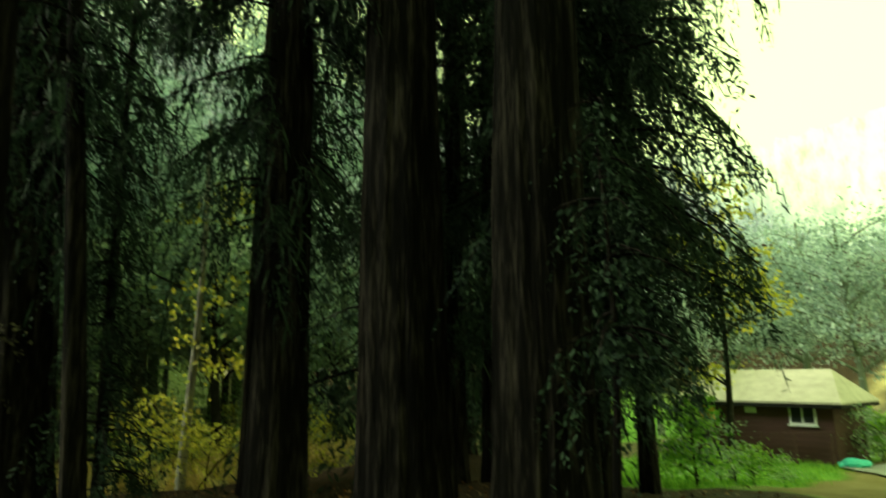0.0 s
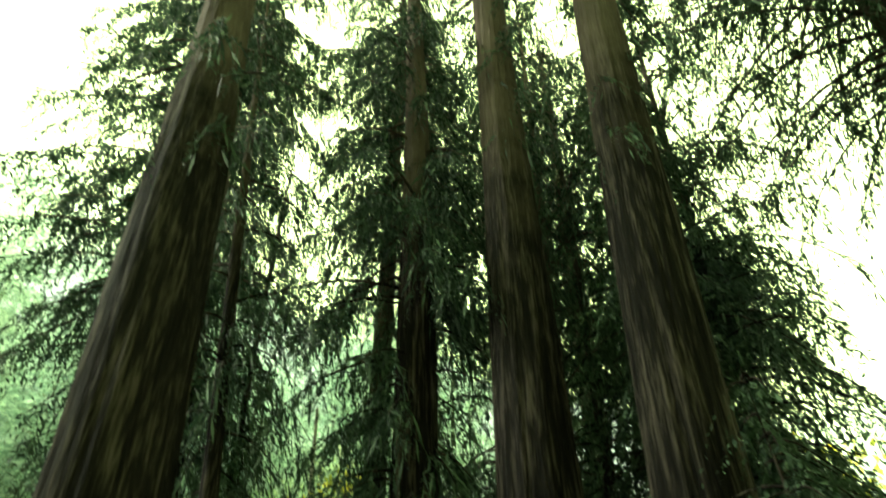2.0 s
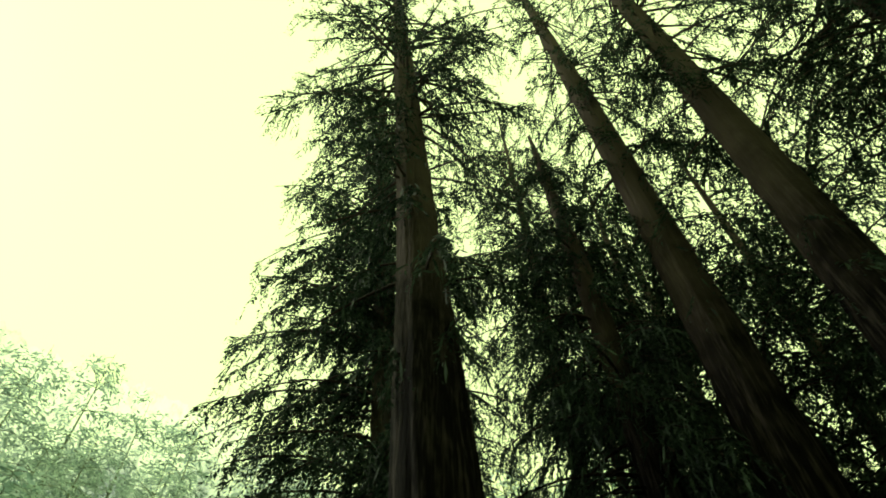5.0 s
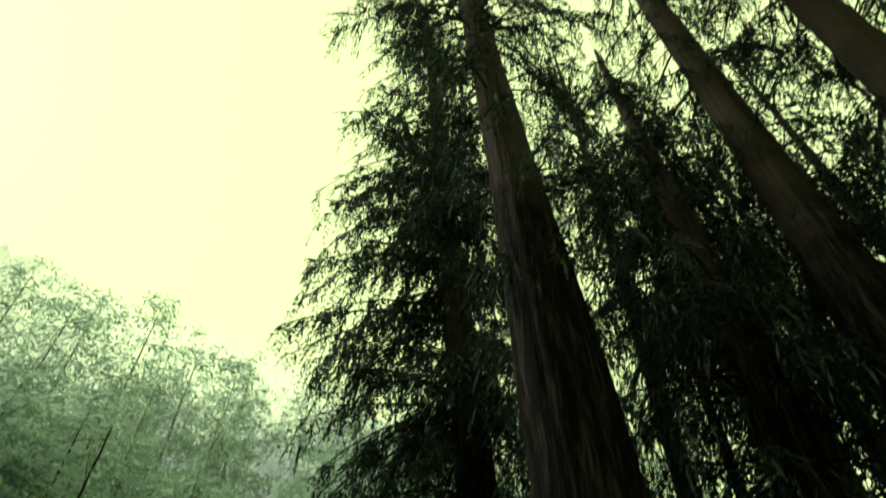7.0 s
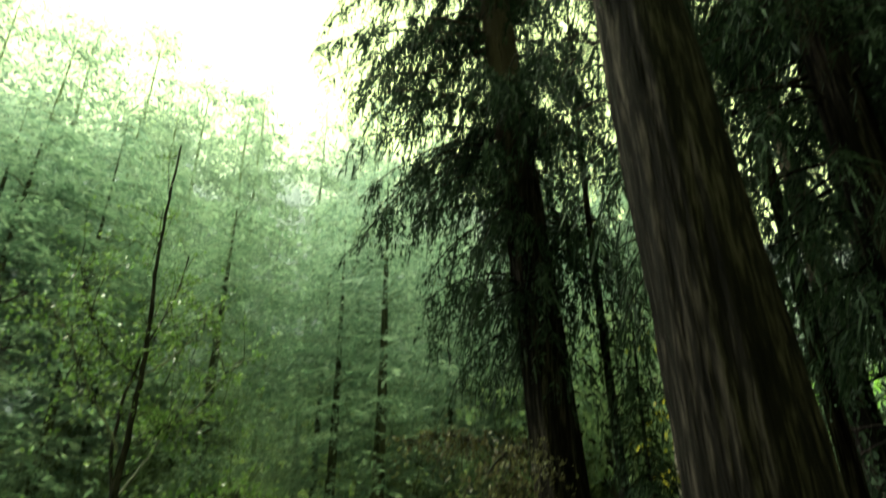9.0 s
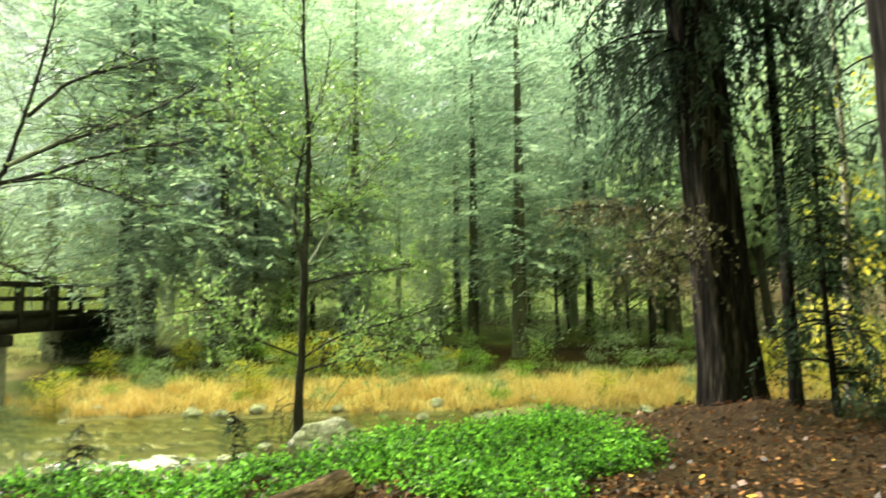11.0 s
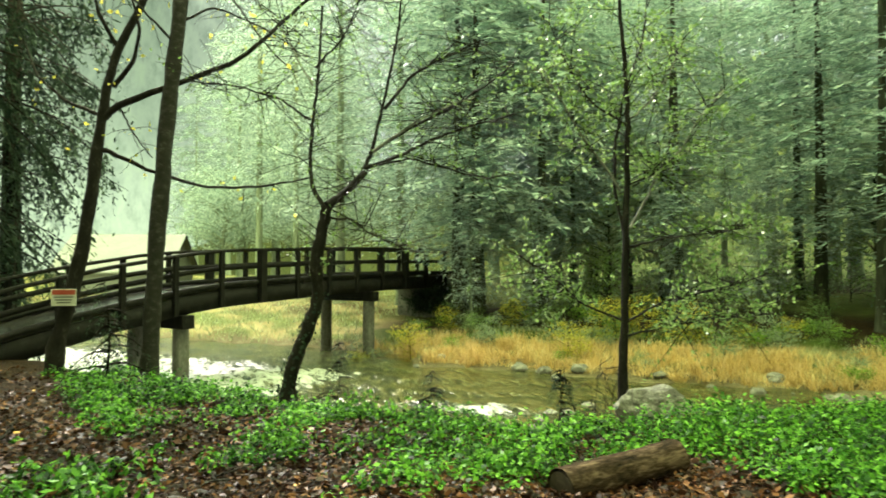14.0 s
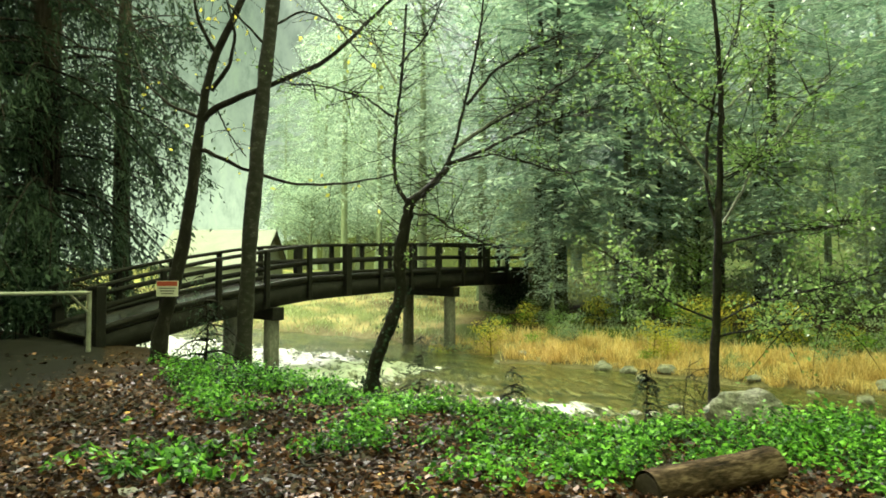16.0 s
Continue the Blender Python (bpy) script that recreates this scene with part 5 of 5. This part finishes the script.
log = thing("log", pose(-8.5, 2.2, gz(-8.5, 2.2) + 0.105, 0, -2.5, 97), "short sawn brown log lying in the ivy", "log")
pts = np.stack([np.linspace(-0.6, 0.6, 12), 0.015 * np.sin(np.linspace(0, 4, 12)), 0.01 * np.cos(np.linspace(0, 5, 12))], -1)
M_LOG = noisy("log_bark", [(0.36, (0.007, 0.005, 0.0034)), (0.5, (0.048, 0.031, 0.02)), (0.64, (0.16, 0.112, 0.075))], 9, (0.3, 1, 1), 0.9, 1.0, 0.03, 5, spec=0.08)
# darkened end colour in place of the log's dark hollow
M_CUT = noisy("sawn_end", [(0.3, (0.015, 0.011, 0.008)), (0.6, (0.05, 0.036, 0.025)), (0.8, (0.1, 0.075, 0.05))], 9, (1, 1, 1), 0.8, 0.4, 0.01, 4)
put("bark", smooth(mesh("bark", *tube(pts, np.full(12, 0.138), 22, 0.04, 3), M_LOG)), log)
for x in (-0.585, 0.585):
    bm = bmesh.new()
    bmesh.ops.create_cone(bm, cap_ends=True, segments=22, radius1=0.125, radius2=0.125, depth=0.03)
    bmesh.ops.rotate(bm, cent=(0, 0, 0), matrix=Matrix.Rotation(radians(90), 3, 'Y'), verts=bm.verts)
    part("sawn_end", bm, M_CUT, log, "dark sawn end, its colour standing in for the hollow", m=pose(x, 0, 0))


# ---- path, gate, sign ----
M_PATH = noisy("wet_asphalt", [(0.3, (0.004, 0.0035, 0.003)), (0.55, (0.009, 0.008, 0.007)), (0.75, (0.02, 0.017, 0.014))], 3, (1, 1, 1), 0.85, 0.4, 0.01, 12, spec=0.1)
u = np.linspace(-21.5, 8, 90)
rows = []
for k in np.linspace(0, 1, 8):
    yy = -3.35 - 2.9 * k - 0.55 * sm((-16.5 - u) / 4) + (0.12 * np.sin(u * 2.1) + 0.07 * np.sin(u * 5.3)) * (k in (0, 1))
    rows.append(np.stack([u, yy, height(u, yy) + lump(u, yy) + (0.03 if 0 < k < 1 else -0.02)], -1))
v = np.stack(rows).reshape(-1, 3)
i = np.arange(7)[:, None] * 90 + np.arange(89)[None]
tagged(put("path", smooth(mesh("path", v, np.stack([i, i + 90, i + 91, i + 1], -1).reshape(-1, 4), M_PATH))), "dark wet asphalt path strewn with leaves", "path", kind="structure")

M_PIPE = noisy("painted_pipe", [(0.3, (0.14, 0.14, 0.12)), (0.6, (0.26, 0.27, 0.23)), (0.8, (0.4, 0.41, 0.36))], 8, (1, 1, 1), 0.5, 0.1, 0.003, 5)
gate = thing("pipe_gate", Matrix.Identity(4), "grey painted steel pipe gate across the path", "gate")
gp = np.array([-17.35, -3.85])
gd = unit(np.array([1.78, -0.79]))
zg = gz(*gp)


def rod(name, p, q, r, parent, mat, n=10):
    return put(name, smooth(mesh(name, *tube(np.linspace(p, q, 4), np.full(4, r), n), mat)), parent)


rod("post", (*gp, zg - 0.2), (*gp, 0.75), 0.04, gate, M_PIPE)
far_ = gp + gd * 3.4
rod("bar", (*gp, 0.72), (*far_, 0.82), 0.035, gate, M_PIPE)
rod("brace", (*gp, 0.35), (*(gp + gd * 0.5), 0.72), 0.02, gate, M_PIPE)
rod("post", (*far_, gz(*far_) - 0.2), (*far_, 0.86), 0.05, gate, M_PIPE)

M_WHITE = noisy("sign_white", [(0.3, (0.5, 0.5, 0.44)), (0.6, (0.66, 0.66, 0.6)), (0.8, (0.74, 0.74, 0.7))], 6, (1, 1, 1), 0.5, 0.1, 0.002, 4)
M_RED = noisy("sign_red", [(0.3, (0.32, 0.05, 0.03)), (0.7, (0.48, 0.09, 0.05))], 6, (1, 1, 1), 0.5, 0.1, 0.002, 4)
M_INK = noisy("sign_ink", [(0.3, (0.1, 0.1, 0.1)), (0.7, (0.18, 0.17, 0.16))], 6, (1, 1, 1), 0.5, 0.1, 0.002, 4)
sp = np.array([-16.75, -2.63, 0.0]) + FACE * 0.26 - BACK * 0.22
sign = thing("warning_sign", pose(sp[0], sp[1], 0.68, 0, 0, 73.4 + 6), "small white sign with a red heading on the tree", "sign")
part("board", box(0.36, 0.02, 0.27, 0.003), M_WHITE, sign)
part("heading", box(0.34, 0.008, 0.08, 0), M_RED, sign, m=pose(0, -0.013, 0.18))
for k in range(3):
    part("text_line", box(0.28 - 0.04 * k, 0.006, 0.022, 0), M_INK, sign, m=pose(0, -0.012, 0.13 - 0.045 * k))


# ---- cabin ----
M_BOARD = noisy("red_brown_boards", [(0.3, (0.032, 0.012, 0.01)), (0.55, (0.055, 0.021, 0.0175)), (0.75, (0.085, 0.037, 0.03))], 4, (0.3, 0.3, 3), 0.7, 0.3, 0.01, 5)
M_ROOF = noisy("pale_roofing", [(0.3, (0.33, 0.29, 0.25)), (0.6, (0.47, 0.42, 0.37)), (0.8, (0.56, 0.51, 0.46))], 3, (1, 1, 1), 0.7, 0.3, 0.01, 8)
M_FRAME = noisy("white_frame", [(0.3, (0.6, 0.62, 0.6)), (0.7, (0.75, 0.77, 0.75))], 6, (1, 1, 1), 0.5, 0.1, 0.003, 4)
M_PANE, *_, p_ = nodes_of("dark_glass")
p_.inputs["Base Color"].default_value = (0.02, 0.025, 0.025, 1)
p_.inputs["Roughness"].default_value = 0.05
M_ORANGE = noisy("orange_panel_paint", [(0.3, (0.6, 0.22, 0.02)), (0.7, (0.85, 0.4, 0.04))], 5, (1, 1, 1), 0.6, 0.1, 0.004, 5)
CZ = -1.28


def slab(poly, thick, axis):
    """A slab from an outline in the plane of a wall or roof, pushed along axis."""
    bm = bmesh.new()
    a = [bm.verts.new(p) for p in poly]
    b = [bm.verts.new(Vector(p) + Vector(axis) * thick) for p in poly]
    bm.faces.new(a)
    bm.faces.new(b[::-1])
    for k in range(len(poly)):
        j = (k + 1) % len(poly)
        bm.faces.new((a[j], a[k], b[k], b[j]))
    bmesh.ops.recalc_face_normals(bm, faces=bm.faces[:])
    return bm


def house(name, m, w, d, h, rise, over, wall_mat, roof_mat, label):
    """A gabled house: front gable on y = 0 from x = -w to 0, depth d."""
    ob = thing(name, m, label, "house")
    part("front_wall", slab([(-w, 0, -0.3), (0, 0, -0.3), (0, 0, h), (-w / 2, 0, h + rise - 0.06), (-w, 0, h)], 0.15, (0, 1, 0)), wall_mat, ob)
    part("rear_wall", slab([(-w, d, -0.3), (0, d, -0.3), (0, d, h), (-w / 2, d, h + rise - 0.06), (-w, d, h)], 0.15, (0, -1, 0)), wall_mat, ob)
    for x, s_ in ((0, -1), (-w, 1)):
        part("side_wall", slab([(x, 0.15, -0.3), (x, d - 0.15, -0.3), (x, d - 0.15, h), (x, 0.15, h)], 0.15, (s_, 0, 0)), wall_mat, ob)
        drop = over * rise / (w / 2)
        xe = x - s_ * over
        part("roof", slab([(-w / 2, -over, h + rise), (xe, -over, h - drop), (xe, d + over, h - drop), (-w / 2, d + over, h + rise)], 0.09, (0, 0, 1)), roof_mat, ob, "pale weathered roofing")
        part("fascia", slab([(-w / 2, -over - 0.03, h + rise - 0.1), (xe, -over - 0.03, h - drop - 0.1), (xe, -over - 0.03, h - drop + 0.05), (-w / 2, -over - 0.03, h + rise + 0.05)], 0.025, (0, 1, 0)), M_WOOD, ob)
    return ob


def hipped(name, m, w, d, h, rise, over, hip, wall_mat, roof_mat, label):
    """A hip-roofed hut: front wall on y = 0 from x = -w to 0, depth d, ridge along x."""
    ob = thing(name, m, label, "house")
    part("front_wall", slab([(-w, 0, -0.3), (0, 0, -0.3), (0, 0, h), (-w, 0, h)], 0.15, (0, 1, 0)), wall_mat, ob)
    part("rear_wall", slab([(-w, d, -0.3), (0, d, -0.3), (0, d, h), (-w, d, h)], 0.15, (0, -1, 0)), wall_mat, ob)
    for x, s_ in ((0, -1), (-w, 1)):
        part("side_wall", slab([(x, 0.15, -0.3), (x, d - 0.15, -0.3), (x, d - 0.15, h), (x, 0.15, h)], 0.15, (s_, 0, 0)), wall_mat, ob)
    e = h - over * rise / (d / 2)
    x0, x1, y0, y1, t = -w - over, over, -over, d + over, h + rise
    ra, rb = (-w + hip, d / 2, t), (-hip, d / 2, t)
    for poly in ([(x0, y0, e), (x1, y0, e), rb, ra], [(x1, y1, e), (x0, y1, e), ra, rb], [(x1, y0, e), (x1, y1, e), rb], [(x0, y1, e), (x0, y0, e), ra]):
        part("roof", slab(poly, 0.07, (0, 0, 1)), roof_mat, ob, "pale weathered roofing")
    part("fascia", box(w + 2 * over, 0.03, 0.16, 0.005), M_WOOD, ob, m=pose(-w / 2, y0 + 0.02, e - 0.14))
    for x in (x0 + 0.02, x1 - 0.02):
        part("fascia", box(0.03, d + 2 * over, 0.16, 0.005), M_WOOD, ob, m=pose(x, d / 2, e - 0.14))
    return ob


cabin = hipped("cabin", pose(11.65, 22.1, CZ, 0, 0, -47), 5.2, 2.9, 2.05, 0.85, 0.4, 0.4, M_BOARD, M_ROOF, "small red-brown wooden cabin with a pale hipped roof")
bm = box(5.16, 0.022, 0.185, 0.006)
board = bpy.data.meshes.new("board")
bm.to_mesh(board)
bm.free()
board.materials.append(M_BOARD)
for k in range(10):
    put("board", board, cabin, m=pose(-2.6, -0.012, 0.02 + 0.195 * k))
win = part("window", box(0.86, 0.05, 0.74, 0.01), M_FRAME, cabin, "white two-pane window", m=pose(-0.95, -0.035, 1.1))
for x in (-0.2, 0.2):
    part("pane", box(0.34, 0.02, 0.6, 0.004), M_PANE, win, "dark glass pane", m=pose(x, -0.02, 0.07))
part("sill", box(0.95, 0.1, 0.05, 0.008), M_FRAME, win, m=pose(0, -0.03, -0.05))
part("notice", box(0.4, 0.02, 0.2, 0.004), M_WHITE, cabin, "small white notice board", m=pose(-2.7, -0.04, 1.45))
# plain panel whose orange colour stands in for an orange-lit spot
part("lit_spot_panel", box(0.7, 0.03, 0.5, 0.006), M_ORANGE, cabin, "orange panel in place of an orange-lit spot", m=pose(-4.4, -0.045, 1.15))
part("rail", box(2.6, 0.05, 0.08, 0.006), M_BOARD, cabin, m=pose(-1.1, -0.5, 0.8) @ pose(0, 0, 0, 0, -4, 0))
for x in (-2.2, -1.1, 0.0):
    part("rail_post", box(0.08, 0.08, 1.1, 0.006), M_BOARD, cabin, m=pose(x, -0.5, -0.25))

M_TARP = noisy("teal_tarp", [(0.3, (0.03, 0.32, 0.26)), (0.7, (0.08, 0.5, 0.42))], 5, (1, 1, 1), 0.5, 0.4, 0.02, 4)
stone("tarp", 11.8, 21.45, gz(11.8, 21.45) + 0.12, 0.5, 0.3, 0.18, 40, "crumpled teal tarpaulin on the ground", M_TARP)
M_DRIVE = noisy("pale_driveway", [(0.3, (0.16, 0.16, 0.15)), (0.6, (0.27, 0.27, 0.25)), (0.8, (0.36, 0.36, 0.34))], 2, (1, 1, 1), 0.6, 0.3, 0.01, 10)
u = np.linspace(11.3, 30, 30)
v = np.concatenate([np.stack([u, u * 0.25 + k, height(u, u * 0.25 + k) + lump(u, u * 0.25 + k) + 0.06], -1) for k in (15.9, 16.8, 17.7, 18.6)])
i = np.arange(3)[:, None] * 30 + np.arange(29)[None]
tagged(put("driveway", smooth(mesh("driveway", v, np.stack([i, i + 1, i + 31, i + 30], -1).reshape(-1, 4), M_DRIVE))), "pale worn driveway beside the cabin", "driveway", kind="structure")

M_PALE = noisy("pale_sheet_roof", [(0.3, (0.1, 0.11, 0.1)), (0.7, (0.145, 0.155, 0.14))], 1, (1, 1, 1), 0.5, 0.1, 0.01, 6)
house("pale_house", pose(-54.7, 1.0, gz(-52, -2) - 0.5, 0, 0, 163), 6.5, 6.6, 1.9, 2.3, 0.4, M_PALE, M_PALE, "pale-roofed house in the mist beyond the bridge")


# leafless brown shrub beside the boulder
bank_tree("dry_shrub", -12.1, 4.72, "leafless brown shrub at the water's edge", [
    (0.014, 0.004, [(0, 0), (0.05, 0.8), (0.0, 1.4), (0.1, 1.95)]),
    (0.011, 0.003, [(0.02, 0.3), (-0.15, 0.9), (-0.3, 1.5), (-0.32, 1.85)]),
    (0.011, 0.003, [(0.03, 0.4), (0.22, 1.0), (0.3, 1.55), (0.48, 1.9)]),
    (0.008, 0.003, [(0.04, 0.7), (0.18, 1.2), (0.2, 1.75)]),
    (0.008, 0.003, [(0.02, 0.6), (-0.1, 1.15), (-0.14, 1.7)])], M_BARK2, M_LITTER, 0.035, 9, 2, 209, spread=0.4)

# brown bough reaching out over the bank, on an added stem hidden by the redwood
bank_tree("overhanging_bough", -7.5, 10.95, "brown bough over the bank on an added stem hidden behind the redwood", [
    (0.07, 0.05, [(0, 0), (0.02, 1.2), (0.0, 1.9)]),
    (0.04, 0.012, [(0.0, 1.85), (-0.6, 2.3), (-1.2, 2.75), (-1.9, 3.0), (-2.6, 3.05), (-3.3, 2.85), (-3.9, 2.55)]),
    (0.024, 0.008, [(-0.9, 2.5), (-1.6, 2.6), (-2.3, 2.5), (-2.9, 2.2)]),
    (0.02, 0.008, [(-1.5, 2.9), (-2.2, 3.25), (-3.0, 3.3), (-3.7, 3.15)])], M_BARK2,
    leafy("browning_leaves", [(0.2, (0.05, 0.045, 0.022)), (0.5, (0.11, 0.1, 0.045)), (0.8, (0.22, 0.23, 0.1))], 0.4, 0.5, 0.4), 0.065, 60, 13, 207, droop=0.8, spread=0.85)

# young redwood before the bridge, ivy on the crooked trunk, single yellow leaves
redwood(-15.05, -1.75, 0.02, 1.7, 310, 0.3, 0.6, 26, "young conifer with drooping dark sprays before the bridge", dens=11, leaf=0.085, per=8, length=0.3, group="saplings")
rng = np.random.default_rng(81)
n = 260
t_ = 0.75 * rng.uniform(0, 1, n) ** 1.6
side = np.interp(t_ * 1.9, [0, 0.5, 0.96, 1.36, 1.9], [0, 0.09, 0.26, 0.42, 0.38])
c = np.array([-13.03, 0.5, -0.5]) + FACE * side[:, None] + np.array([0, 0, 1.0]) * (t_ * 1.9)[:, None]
d = unit(rng.normal(0, 1, (n, 3)) * [1, 1, 0.2])
c = c + d * (0.11 + 0.05 * rng.uniform(0, 1, n)[:, None])
ax = unit(rng.normal(0, 1, (n, 3)) + [0, 0, -0.8])
ln = 0.055 * rng.uniform(0.6, 1.3, n)
tagged(put("climbing_ivy", mesh("climbing_ivy", *leaves(c, ax, unit(np.cross(ax, d)), ln, ln * 0.8), M_NEEDLE)), "dark ivy climbing the foot of the crooked tree", "ivy", kind="stuff")
M_GOLD = noisy("gold_leaf", [(0.3, (0.4, 0.2, 0.02)), (0.7, (0.62, 0.38, 0.05))], 20, (1, 1, 1), 0.6, 0.1, 0.002, 3)
gl = mesh("fallen_leaf", [(-0.07, 0, 0.01), (-0.02, -0.05, 0), (0.06, -0.03, 0.012), (0.08, 0.0, 0.004), (0.05, 0.04, 0.012), (-0.02, 0.05, 0)], [(0, 1, 2, 3, 4, 5)], M_GOLD)
for k in range(22):
    x, y = (rng.uniform(-15, -7), rng.uniform(-3.6, 0.3)) if k < 14 else (rng.uniform(-8, -5.5), rng.uniform(2.2, 7))
    tagged(put("fallen_leaf", gl, m=pose(x, y, gz(x, y) + 0.05, rng.uniform(-20, 20), rng.uniform(-20, 20), rng.uniform(0, 360)) @ Matrix.Scale(rng.uniform(0.3, 0.6), 4)), "single golden leaf lying on brown litter", "leaf", "golden leaves")

# fallen branches and small pale stones among the leaves
for k, (x, y, turn, ln) in enumerate(((-12.0, 0.55, 130, 0.9), (-9.6, -0.6, 20, 0.6), (-8.2, 3.6, 75, 0.8), (-11.6, -2.3, 160, 0.7), (-7.4, 6.4, 40, 0.9))):
    rg = np.random.default_rng(300 + k)
    tt = np.linspace(0, 1, 9)
    p = np.stack([(tt - 0.5) * ln, 0.07 * np.sin(tt * 5 + k), 0.03 + (0.26 if k == 0 else 0.09) * tt ** 1.5], -1) + rg.normal(0, 0.008, (9, 3))
    ob = thing("fallen_branch", pose(x, y, gz(x, y), 0, 0, turn), "dark broken branch lying on the bank", "branch", "fallen branches")
    put("stick", smooth(mesh("stick", *tube(p, np.linspace(0.018, 0.006, 9), 6, 0.1, k), M_BARK2)), ob)
    for j in (3, 5, 6):
        q = np.linspace(p[j], p[j] + np.array([rg.uniform(0.1, 0.22), rg.choice([-1, 1]) * rg.uniform(0.12, 0.24), rg.uniform(0.02, 0.14)]), 5) + rg.normal(0, 0.006, (5, 3))
        put("twig", mesh("twig", *tube(q, np.linspace(0.007, 0.003, 5), 4), M_BARK2), ob)
for k, (x, y, sz) in enumerate(((-9.9, -0.35, 0.05), (-8.9, 0.3, 0.04), (-10.6, -1.2, 0.045), (-8.1, 1.1, 0.035), (-11.8, -0.9, 0.05), (-7.6, 2.9, 0.045))):
    stone("pebble", x, y, gz(x, y) + 0.015, sz * 1.4, sz, sz * 0.6, 400 + k, "small pale stone among brown leaves", turn=50 * k, level=2)
